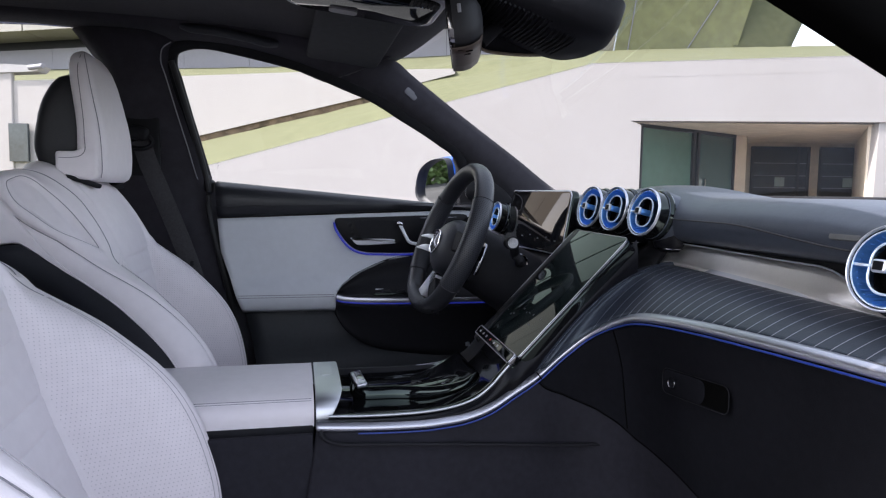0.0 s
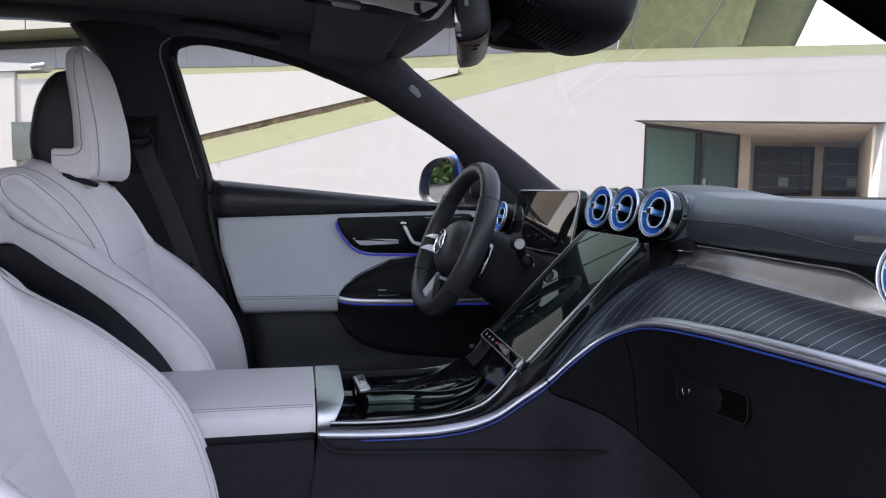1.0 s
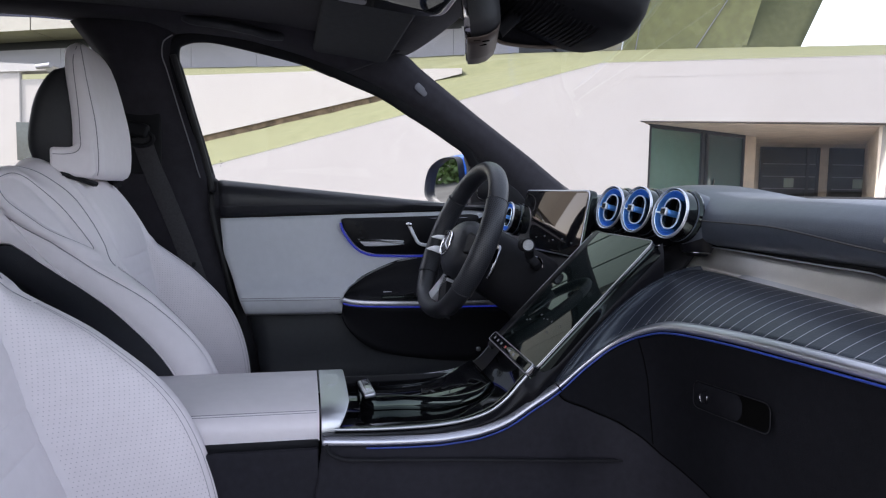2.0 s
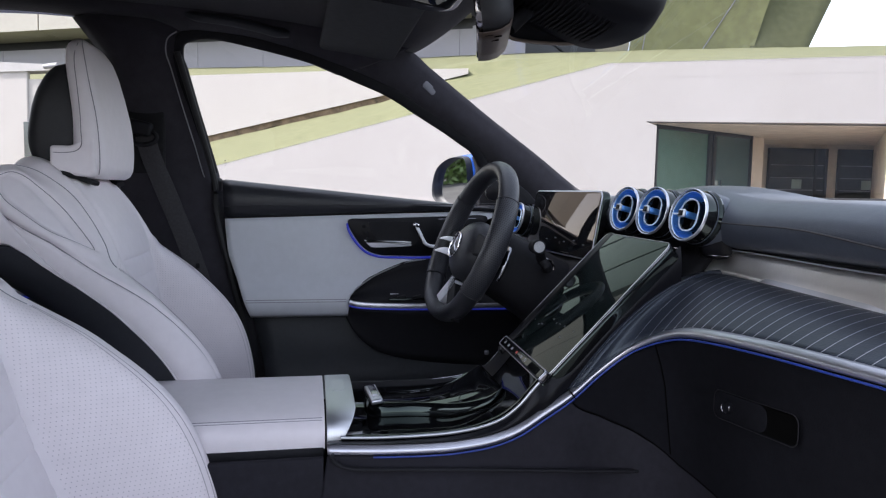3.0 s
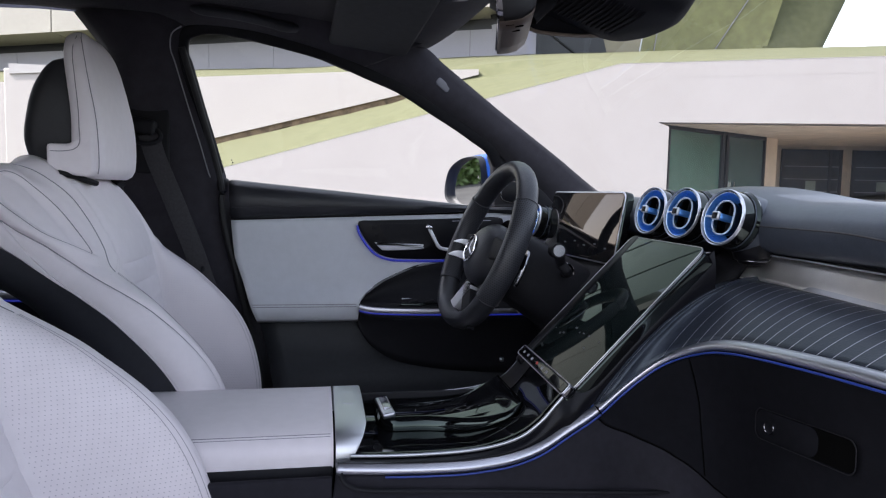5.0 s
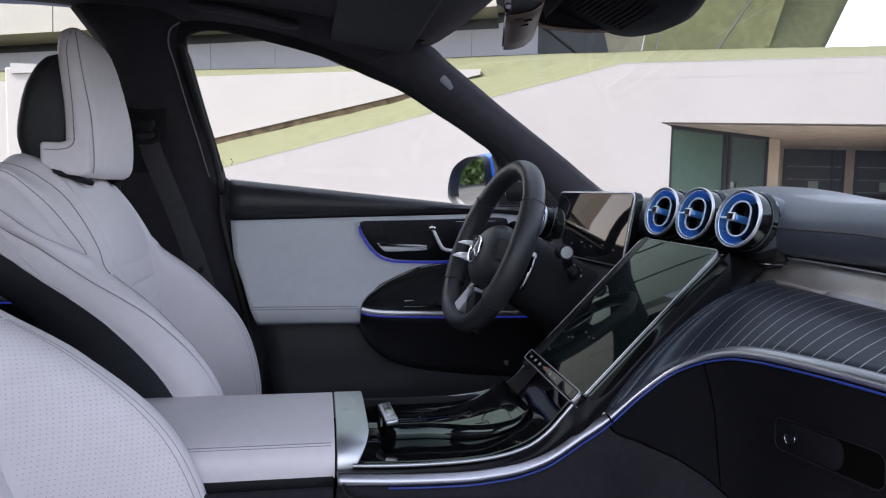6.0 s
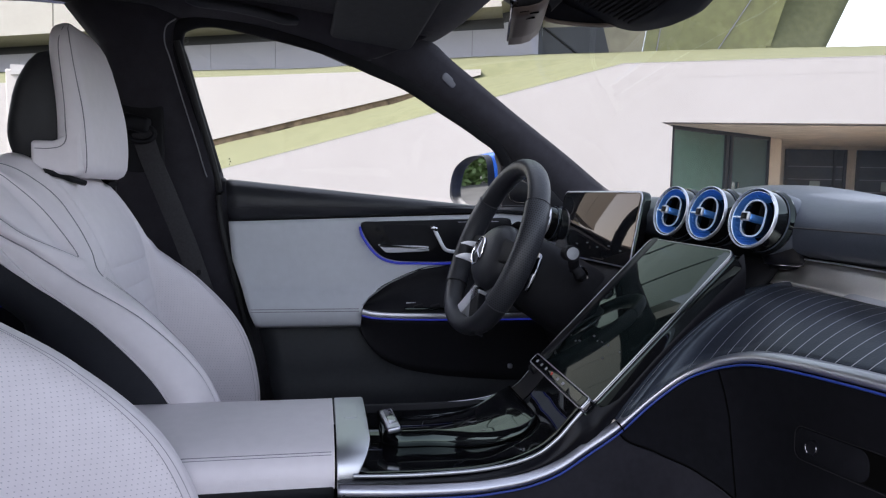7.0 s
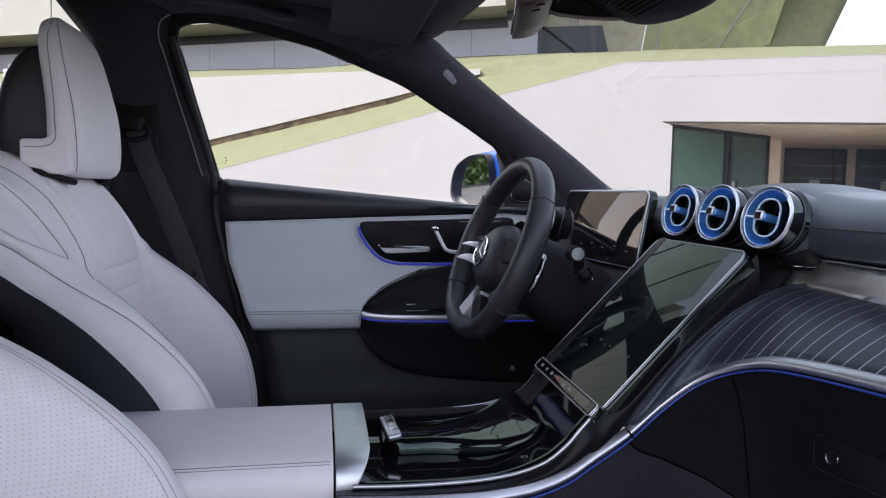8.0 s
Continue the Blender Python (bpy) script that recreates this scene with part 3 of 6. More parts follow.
# headliner: ribs across the roof from rail to rail
HEAD = [(-1.45, 0.56, 1.50, 1.545), (-0.90, 0.57, 1.572, 1.605), (-0.45, 0.575, 1.580, 1.612), (-0.20, 0.580, 1.574, 1.606), (0.0, 0.588, 1.560, 1.596), (0.15, 0.604, 1.546, 1.578), (0.31, 0.632, 1.528, 1.556)]
rows = []
for k in range(41):
    v = -1.45 + 1.76 * k / 40
    y, zr, zc = smooth_table(HEAD, v)
    r = []
    for j in range(25):
        a = -1 + 2 * j / 24
        f = abs(a)
        yy = y * math.copysign(1 - (1 - f) ** 1.25, a)
        bow = 0.064 * (1 - f ** 2.2) * ss(-0.05, 0.31, v)
        r.append(Vector((v + bow, yy, zc - (zc - zr) * f ** 3 - 0.016 * ss(0.1, 0.31, v) * (1 - f ** 3))))
    rows.append(r)
EDGE_L = [r[-1] for r in rows]
tagged(part("ceiling", sheet(rows), M_CLOTH, solid=0.035, offset=-1.0), "black cloth headliner of the car roof", "ceiling", kind="structure")

# outer roof skin, reaching past the rails
rows = []
for x, z0 in ((-1.75, 1.60), (-1.2, 1.645), (-0.6, 1.665), (-0.1, 1.655), (0.06, 1.640), (0.16, 1.625)):
    w = 0.745 - 0.055 * ss(-0.1, 0.16, x)
    rows.append([(x, w * f, z0 - 0.075 * abs(f) ** 3.5) for f in [-1 + k / 10 for k in range(21)]])
tagged(part("roof_panel", sheet(rows), M_BODY, solid=0.006, offset=-1.0), "blue painted outer roof panel", "roof", kind="structure")

# frame round the driver's window, and the centre pillar
win3 = [Vector((x, side_y(z), z)) for x, z in WIN]
wc = curve(win3, 6)
for s, nm in ((1, "window_frame_left"),):
    tagged(part(nm, sweep(wc, rounded(0.03, 0.022, 0.008, 3), (0, 1, 0.3)), M_PLASTIC), "black rubber-lined door window frame", "frame", kind="structure")
# roof rail between the window and the headliner
railo = [Vector((x, side_y(z) + 0.012, z - 0.004)) for x, z in [(-1.4, 1.50), (-0.9, 1.562), (-0.6, 1.573), (-0.45, 1.567), (-0.32, 1.556), (-0.25, 1.547), (-0.205, 1.549), (-0.101, 1.542), (0.0, 1.517), (0.06, 1.494), (0.12, 1.473)]]
rail = curve(railo, 6)
rows = []
nr = len(rail) - 1
for f in [k / 6 for k in range(7)]:
    r = []
    for i, p in enumerate(rail):
        # the inner edge follows the headliner
        xt = p.x + 0.19 * ss(-0.25, 0.12, p.x)
        e = min(EDGE_L, key=lambda q: abs(q.x - xt))
        i0 = EDGE_L.index(e)
        e2 = EDGE_L[min(i0 + 1, len(EDGE_L) - 1)] if xt > e.x else EDGE_L[max(i0 - 1, 0)]
        t = (xt - e.x) / (e2.x - e.x) if abs(e2.x - e.x) > 1e-6 else 0
        q = e.lerp(e2, min(max(t, 0), 1)) + Vector((0, -0.03, 0.014))
        r.append(p.lerp(q, f) + Vector((0, -0.014, -0.008)) * math.sin(math.pi * f))
    rows.append(r)
tagged(part("roof_rail_left", sheet(rows), M_CLOTH, solid=0.03, offset=-1.0), "black cloth-covered roof rail over the door", "rail", kind="structure")
tagged(part("roof_rail_right", sheet([[Vector((p.x, -p.y, p.z)) for p in r] for r in rows]), M_CLOTH, solid=0.03, offset=1.0), "black cloth-covered roof rail over the open door", "rail", kind="structure")

BP = [(1.56, -0.485, -0.245), (1.48, -0.432, -0.262), (1.375, -0.46, -0.232), (1.198, -0.47, -0.181), (1.10, -0.47, -0.165), (0.90, -0.40, -0.115), (0.70, -0.42, -0.07), (0.40, -0.45, -0.02)]
rows = []
for k in range(33):
    z = 0.40 + (1.56 - 0.40) * k / 32
    x0, x1 = smooth_table([r for r in BP[::-1]], z)
    y = min(side_y(z), 0.775) - 0.03
    rows.append([(x0 + (x1 - x0) * f, y + 0.03 * (2 * f - 1) ** 4 - 0.012 * math.sin(math.pi * f), z) for f in [j / 10 for j in range(11)]])
bp = tagged(part("b_pillar_left", sheet(rows), M_CLOTH, solid=0.05, offset=-1.0), "black trimmed centre door pillar", "pillar", kind="structure")
seal = curve([(-0.262, 0.64, 1.50), (-0.232, 0.685, 1.375), (-0.192, 0.738, 1.20), (-0.186, 0.738, 1.10), (-0.140, 0.735, 0.90), (-0.095, 0.74, 0.70), (-0.05, 0.745, 0.45)], 8)
part("corner_seal", box(0.03, 0.06, 0.04, Matrix.Translation((-0.192, 0.785, 1.185)), 0.012, 3), M_RUBBER, bp)
part("door_seal", tube(seal, 0.008, 8), M_RUBBER, bp, "black rubber door seal")
edge_line = curve([(x - 0.019, side_y(z) - 0.033, z) for x, z in ((-0.182, 1.185), (-0.199, 1.204), (-0.217, 1.285), (-0.237, 1.371), (-0.256, 1.459), (-0.264, 1.492), (-0.258, 1.522), (-0.236, 1.538))], 6)
# the highlight along the rubber seal, drawn as a thin pale line
part("seal_bead", tube(edge_line, 0.0016, 6), M_BARS, bp, "pale line painting the rubber seal's highlight")


belt = thing("seat_belt", "black seat belt hanging from its pillar anchor", "seat belt")
web = curve([(-0.340, 0.655, 1.300), (-0.325, 0.665, 1.24), (-0.285, 0.68, 1.13), (-0.235, 0.665, 1.0), (-0.19, 0.64, 0.86), (-0.16, 0.61, 0.70)], 8)
part("webbing", sweep(web, rounded(0.046, 0.0025, 0.001, 2), (0, 1, 0)), mat("belt webbing", (0.035, 0.034, 0.038), 0.85, var=0.3, scale=200, bump=0.5, bscale=900), belt)
part("anchor_cover", box(0.06, 0.03, 0.035, Matrix.Translation((-0.352, 0.652, 1.318)) @ pose(0, 0, 0, 0, 12, 0), 0.009, 3), M_PLASTIC, belt)
part("anchor_ring", tube([(-0.345 + 0.032 * math.cos(a), 0.652, 1.296 + 0.018 * math.sin(a)) for a in [2 * math.pi * k / 20 for k in range(20)]], 0.006, 8, True, (0, 1, 0)), M_PLASTIC, belt)
part("slider_panel", prism(rounded(0.09, 0.24, 0.02, 4, -0.345, 1.33), "y", 0.675, 0.69, 0.004), M_PLASTIC, belt)
part("belt_button", box(0.010, 0.008, 0.014, Matrix.Translation((-0.222, 0.650, 0.985)), 0.003), M_PLASTIC, belt)

# rear side: door, window, back wall, floor
rows = []
for z, y in ((0.40, 0.76), (0.70, 0.75), (0.85, 0.735), (0.92, 0.70), (0.96, 0.735), (1.10, 0.745), (1.19, 0.775)):
    rows.append([(x, y, z) for x in (-1.45, -1.1, -0.8, -0.42)])
rd = tagged(part("rear_door_left", sheet(rows), M_PLASTIC, solid=0.06, offset=-1.0), "dark rear door lining with a silver pull strip", "door", kind="structure")
part("pull_strip", sweep(curve([(-1.3, 0.688, 0.93), (-1.0, 0.69, 0.925), (-0.60, 0.69, 0.92)], 6), rounded(0.012, 0.022, 0.004, 2)), M_SILVER, rd, "silver pull strip")
part("light_guide", sweep(curve([(-1.3, 0.686, 0.915), (-1.0, 0.688, 0.91), (-0.60, 0.688, 0.905)], 6), rounded(0.006, 0.005, 0.002, 2)), M_BLUEGLOW, rd, "blue light guide")
part("upper_lining", sweep([(-1.4, 0.75, 1.14), (-0.42, 0.75, 1.15)], rounded(0.03, 0.10, 0.012, 3)), M_BLACK, rd)
for s in (1, -1):
    side = "left" if s > 0 else "right"
    rows = [[(x, s * min(side_y(z), 0.80), z) for x in (-1.75, -1.3)] for z in (0.4, 1.2, 1.55)]
    tagged(part("rear_quarter_" + side, sheet(rows), M_CLOTH, solid=0.05, offset=0.0), "dark rear quarter lining", "wall", kind="structure")
tagged(part("rear_wall", box(0.12, 1.6, 1.25, Matrix.Translation((-1.75, 0, 0.98)), 0.02), M_CLOTH), "dark rear wall of the cabin", "wall", kind="structure")
tagged(part("rear_roof", box(0.40, 1.3, 0.05, Matrix.Translation((-1.58, 0, 1.55)), 0.02), M_CLOTH), "black rear headliner", "ceiling", kind="structure")
rows = [[(x, -y, z) for x in (-1.7, -1.0, -0.44)] for z, y in ((0.40, 0.76), (0.85, 0.74), (1.19, 0.775))]
tagged(part("rear_door_right", sheet(rows), M_PLASTIC, solid=0.06, offset=1.0), "dark rear door lining", "door", kind="structure")
rows = [[(x0, -(min(side_y(z), 0.775) - 0.03), z), (x1, -(min(side_y(z), 0.775) - 0.03), z)] for z, x0, x1 in ((0.4, -0.45, -0.35), (1.2, -0.45, -0.38), (1.56, -0.5, -0.40))]
tagged(part("b_pillar_right", sheet(rows), M_CLOTH, solid=0.06, offset=1.0), "black trimmed centre door pillar", "pillar", kind="structure")
tagged(part("floor", box(3.0, 1.56, 0.05, Matrix.Translation((-0.35, 0, 0.36))), M_CARPET), "black carpeted car floor", "floor", kind="structure")
# unseen sill, added to keep ground bounce out of the footwell
tagged(part("door_sill_right", box(1.7, 0.13, 0.24, Matrix.Translation((0.25, -0.765, 0.455)), 0.03, 3), M_PLASTIC), "unseen black sill, added to block light bouncing in", "sill", kind="structure")
tagged(part("kick_panel_right", box(0.40, 0.06, 0.85, Matrix.Translation((0.93, -0.775, 0.79)), 0.02), M_CLOTH), "dark side wall of the footwell", "wall", kind="structure")
tagged(part("firewall", box(0.05, 1.5, 0.75, Matrix.Translation((1.10, 0, 0.76))), M_CARPET), "dark bulkhead behind the dashboard", "wall", kind="structure")

# glass
top = curve(win3, 6)
bmw = bmesh.new()
vs = [bmw.verts.new(p + Vector((0, 0.004, 0))) for p in top]
bmw.faces.new(vs)
w1 = tagged(part("window_1", bmw, M_WINDOW), "clear side window of the driver's door", "window", kind="structure")
w1.visible_shadow = False
for mx, mz, mw in ((-0.168, 1.250, 0.0030), (-0.166, 1.2435, 0.0036), (-0.1685, 1.237, 0.0024)):
    part("window_marking", box(mw, 0.0006, 0.0026, Matrix.Translation((mx, side_y(mz) + 0.001, mz)) @ pose(0, 0, 0, 24, 0, 0)), M_TAG, w1)
bmw = bmesh.new()
bmw.faces.new([bmw.verts.new((x, side_y(z), z)) for x, z in ((-0.42, 1.19), (-0.46, 1.55), (-0.56, 1.572), (-0.9, 1.562), (-1.30, 1.50), (-1.40, 1.20))])
w2 = tagged(part("window_2", bmw, M_WINDOW), "clear rear side window", "window", kind="structure")
w2.visible_shadow = False
el, er = curve(SCREEN_EDGE[1:], 6), curve(mirror_y(SCREEN_EDGE[1:], -1), 6)
rows = []
for p, q in zip(el, er):
    rows.append([p.lerp(q, f) + Vector((0.13 * (1 - (2 * f - 1) ** 2), 0, 0.035 * (1 - (2 * f - 1) ** 2))) for f in [k / 20 for k in range(21)]])
ws = tagged(part("windscreen", sheet(rows), M_SHIELD), "clear curved windscreen", "window", kind="structure")
ws.visible_shadow = False

# ---- driver's door ----
door = thing("driver_door", "closed car door with pale leather panel and black upper pad", "door")


def belt_z(x):
    return 1.198 + (x + 0.18) * -0.083


def white_top(x):
    return 1.098 + (x + 0.173) * 0.042


ARCH = [(-0.3, 0.848), (0.150, 0.842), (0.1505, 0.893), (0.17, 0.915), (0.221, 0.948), (0.299, 0.982), (0.371, 0.994), (0.50, 0.998), (0.80, 0.99)]


def white_bot(x):
    return lerp_table(ARCH, x)[0]


PROF = [(0.80, 0.725), (0.842, 0.700), (0.855, 0.684), (0.88, 0.676), (0.90, 0.682), (0.94, 0.708), (1.00, 0.724), (1.14, 0.738)]


def door_y(z):
    return smooth_table(PROF, z)[0]


def rear_x(z):
    return lerp_table([(0.4, -0.02), (0.70, -0.065), (0.848, -0.100), (0.89, -0.115), (1.016, -0.158), (1.098, -0.166), (1.20, -0.172)], z)[0]


rows = []
for k in range(63):
    x = 0.1505 + 0.53 * (max(k - 22, 0) / 40) ** 1.3
    zb = 0.843 if k <= 22 else white_bot(x)
    r = []
    for j in range(25):
        g = j / 24
        if k <= 22:
            z = 0.843 + (white_top(0.15) - 0.843) * g
            x = rear_x(z) + (0.150 - rear_x(z)) * k / 22
        zt = white_top(x)
        z = max(zb, 0.843 + (zt - 0.843) * g)
        r.append((x, door_y(z), z))
    rows.append(r)
part("pale_panel", sheet(rows), M_DOORSHADED, door, "pale leather panel with shade in its grey", solid=0.005, offset=1.0)
rows = []
for k in range(31):
    r = []
    for j, (y, g) in enumerate(((0.738, 0.0), (0.728, 0.15), (0.722, 0.55), (0.730, 0.85), (0.745, 1.0), (0.80, 1.04))):
        x = -0.172 + 0.90 * k / 30
        zb, zt = white_top(x) + 0.003, belt_z(x)
        z = zb + (zt - zb) * g
        x0 = rear_x(min(z, 1.2))
        r.append((x0 + (0.728 - x0) * k / 30, y, z))
    rows.append(r)
part("upper_pad", sheet(rows), M_BLACK, door, "black leather upper pad", solid=0.012, offset=1.0, angle=60)
part("pad_seam", tube([(x, 0.7235, white_top(x) + 0.02 + 0.018 * (0.55 - x)) for x in [-0.165 + 0.8 * k / 20 for k in range(21)]], 0.0012, 6), M_DARKTHREAD, door)
for dz in (0.0, 0.006):
    part("panel_stitching", tube([(x, door_y(0.886 + dz) - 0.0003, 0.886 + dz) for x in [-0.11 + 0.255 * k / 16 for k in range(17)]], 0.0009, 5), M_SEAM, door)
rows = []
for x in [-0.12 + 0.90 * k / 20 for k in range(21)]:
    f = (x + 0.12) / 0.90
    rows.append([(rear_x(z) + (0.78 - rear_x(z)) * f, y, z) for z, y in ((0.40, 0.715), (0.55, 0.705), (0.66, 0.70), (0.715, 0.705), (0.74, 0.735), (0.85, 0.74), (1.02, 0.745))])
part("lower_panel", sheet(rows), M_DOORLOW, door, "black lower door panel", solid=0.02, offset=1.0, angle=60)
# armrest pull: dark shell under the arch with a silver edge and a blue light line
arch = curve([(0.152, 0.690, 0.900), (0.175, 0.698, 0.921), (0.221, 0.710, 0.952), (0.299, 0.719, 0.985), (0.371, 0.722, 0.997), (0.50, 0.724, 1.0), (0.70, 0.724, 0.99)], 6)
shelf = curve([(0.152, 0.662, 0.893), (0.175, 0.657, 0.888), (0.221, 0.652, 0.885), (0.299, 0.650, 0.883), (0.371, 0.650, 0.882), (0.50, 0.655, 0.880), (0.70, 0.67, 0.878)], 6)
rows = []
for f in [k / 6 for k in range(7)]:
    rows.append([p.lerp(q, f) + Vector((0, 0.03 * math.sin(math.pi * f), -0.004 * math.sin(math.pi * f))) for p, q in zip(arch, shelf)])
part("pull_recess", sheet(rows), M_PLASTIC, door, "black grab recess", solid=0.008, offset=1.0, angle=70)
part("pull_strip", sweep([p + Vector((0, -0.002, -0.006)) for p in shelf], rounded(0.010, 0.014, 0.003, 2)), M_SILVER, door, "silver pull strip")
part("light_guide", sweep([p + Vector((0, -0.003, -0.0145)) for p in shelf], rounded(0.005, 0.004, 0.0015, 2)), M_BLUEGLOW, door, "blue light guide")
under = curve([(0.1515, 0.690, 0.842), (0.163, 0.692, 0.809), (0.190, 0.694, 0.776), (0.240, 0.697, 0.743), (0.330, 0.700, 0.719), (0.487, 0.700, 0.701), (0.70, 0.70, 0.69)], 6)
rows = [[(p + Vector((0, 0.0, -0.018))).lerp(q, f) + Vector((0, 0.012 * math.sin(math.pi * f), 0)) for p, q in zip(shelf, under)] for f in [k / 8 for k in range(9)]]
part("pull_underside", sheet(rows), M_PLASTIC, door, "black underside", solid=0.01, offset=1.0, angle=70)
sw = part("window_switches", box(0.13, 0.035, 0.006, Matrix.Translation((0.32, 0.672, 0.893)), 0.002), M_GLOSS, door, "black window switch plate")
part("plate_edge", sweep([(0.262, 0.688, 0.903), (0.43, 0.688, 0.902)], rounded(0.004, 0.003, 0.001, 2)), M_SILVER, sw)
for k in range(2):
    part("switch", box(0.024, 0.016, 0.008, Matrix.Translation((0.29 + 0.042 * k, 0.667, 0.898)) @ pose(0, 0, 0, 0, -12, 0), 0.003), M_PLASTIC, sw)
# handle bezel
bez = [(0.150, 1.094), (0.158, 1.071), (0.180, 1.038), (0.203, 1.017), (0.232, 1.007), (0.27, 1.004), (0.38, 1.004), (0.47, 1.016), (0.515, 1.040), (0.535, 1.078), (0.535, 1.105), (0.52, 1.116), (0.45, 1.113), (0.30, 1.107), (0.19, 1.103), (0.160, 1.102)]
bzc = [(p.x, p.z) for p in curve([(x, 0, z) for x, z in bez], 5, True)]
bz = part("handle_bezel", prism(bzc, "y", 0.716, 0.75, 0.002, 2), M_SATINBLACK, door, "black handle surround")
glow = curve([(x - 0.004, 0.7205, z - 0.004) for x, z in [(0.152, 1.094), (0.158, 1.071), (0.180, 1.038), (0.203, 1.017), (0.232, 1.006), (0.27, 1.003), (0.38, 1.003), (0.47, 1.015), (0.515, 1.038)]], 6)
part("light_guide", sweep(glow, rounded(0.006, 0.006, 0.002, 2), (0, 1, 0)), M_BLUEGLOW, door, "blue light guide")
part("handle_dish", prism([(p.x, p.z) for p in curve([(x, 0, z) for x, z in ((0.205, 1.088), (0.225, 1.052), (0.245, 1.034), (0.33, 1.034), (0.345, 1.09), (0.33, 1.096), (0.22, 1.096))], 5, True)], "y", 0.7135, 0.716), M_PLASTIC, bz)
hd = part("door_handle", prism([(p.x, p.y) for p in curve([(0.194, 1.047, 0), (0.206, 1.043, 0), (0.236, 1.0445, 0), (0.312, 1.0435, 0), (0.316, 1.037, 0), (0.312, 1.031, 0), (0.224, 1.027, 0), (0.206, 1.032, 0)], 4, True)], "y", 0.700, 0.713, 0.003, 3), M_SPOKE, bz, "silver door handle")
for k in range(3):
    part("memory_button", box(0.012, 0.003, 0.010, Matrix.Translation((0.192 + 0.006 * k, 0.7145, 1.084 - 0.018 * k)), 0.001), M_PLASTIC, bz)
part("seat_switch", sweep(curve([(0.332, 0.708, 1.087), (0.341, 0.706, 1.070), (0.352, 0.704, 1.048), (0.362, 0.703, 1.035), (0.385, 0.703, 1.030), (0.43, 0.705, 1.031)], 5), rounded(0.009, 0.009, 0.003, 3), (0, 1, 0)), M_SPOKE, bz, "chrome seat adjustment switch")
part("switch_knob", box(0.020, 0.010, 0.012, Matrix.Translation((0.332, 0.705, 1.088)) @ pose(0, 0, 0, 0, 20, 0), 0.005), M_CHROME, bz)
part("pictogram", box(0.010, 0.0015, 0.012, Matrix.Translation((0.425, 0.7155, 1.080))), M_BARS, bz)
part("panel_line", tube([(0.395, 0.7150, 1.104), (0.500, 0.7150, 1.107)], 0.0008, 6), M_DKCHROME, bz)
part("inner_core", box(1.02, 0.02, 0.80, Matrix.Translation((0.315, 0.790, 0.735))), M_RUBBER, door)
part("outer_skin", sheet([[(x, y, z) for x in (-0.2, 0.2, 0.6, 0.9)] for z, y in ((0.35, 0.86), (0.7, 0.93), (1.0, 0.90), (1.13, 0.84))]), M_BODY, door, "blue painted outer skin", solid=0.01)

# exterior mirror
dm = thing("door_mirror", "blue door mirror with black edge reflecting hedge and road", "mirror")
mo = Vector((0.502, 1.0, 1.204))
mm = Matrix.Translation(mo) @ pose(0, 0, 0, 0, -4, 24) @ Matrix.Scale(1.20, 4)
mouth = [(p.x, p.y) for p in curve([(-0.105, -0.030, 0), (-0.085, 0.035, 0), (-0.03, 0.066, 0), (0.025, 0.071, 0), (0.052, 0.062, 0), (0.060, 0.02, 0), (0.056, -0.045, 0), (0.01, -0.066, 0), (-0.06, -0.060, 0)], 6, True)]


wide = [(p.x, p.y) for p in curve([(-0.105, -0.030, 0), (-0.085, 0.035, 0), (-0.03, 0.066, 0), (0.05, 0.074, 0), (0.112, 0.066, 0), (0.124, 0.02, 0), (0.118, -0.045, 0), (0.03, -0.066, 0), (-0.06, -0.060, 0)], 6, True)]


def mrow(k, x, line=None):
    return [mm @ Vector((x, -a * k, b * k)) for a, b in line or mouth]


part("mirror_glass", sheet([mrow(0.93, 0.012), mrow(0.001, 0.012)], True), M_MIRROR, dm, "mirror glass")
part("black_edge", sheet([mrow(0.93, 0.014), mrow(0.94, -0.002), mrow(0.98, -0.006), mrow(1.0, 0.0), mrow(1.02, 0.014)], True), M_DOORLOW, dm, "satin black edge")
part("housing", sheet([mrow(1.02, 0.012), mrow(1.02, 0.014, wide), mrow(1.05, 0.03, wide), mrow(1.0, 0.055, wide), mrow(0.78, 0.08, wide), mrow(0.4, 0.095, wide), mrow(0.001, 0.10, wide)], True), M_BODY, dm, "blue painted housing")
part("foot", box(0.10, 0.14, 0.03, Matrix.Translation((0.555, 0.87, 1.155)), 0.01), M_GLOSS, dm)
sail = tagged(part("mirror_sail", prism([(0.518, 1.14), (0.72, 1.12), (0.66, 1.185), (0.55, 1.262), (0.508, 1.290), (0.502, 1.278), (0.512, 1.25)], "y", 0.752, 0.790, 0.004), M_PLASTIC), "black triangular mirror base panel with speaker", "panel", kind="structure")
tw = [(p.x, p.y) for p in curve([(0.536, 1.170, 0), (0.540, 1.203, 0), (0.560, 1.214, 0), (0.586, 1.205, 0), (0.596, 1.175, 0), (0.582, 1.158, 0), (0.552, 1.158, 0)], 5, True)]
part("tweeter_cover", prism(tw, "y", 0.7485, 0.754, 0.0015, 2), M_SATINBLACK, sail, "black speaker cover")
part("tweeter_rim", tube([(a, 0.7488, b) for a, b in tw], 0.0011, 6, True, (0, 1, 0)), M_DKCHROME, sail, "dark chrome rim")

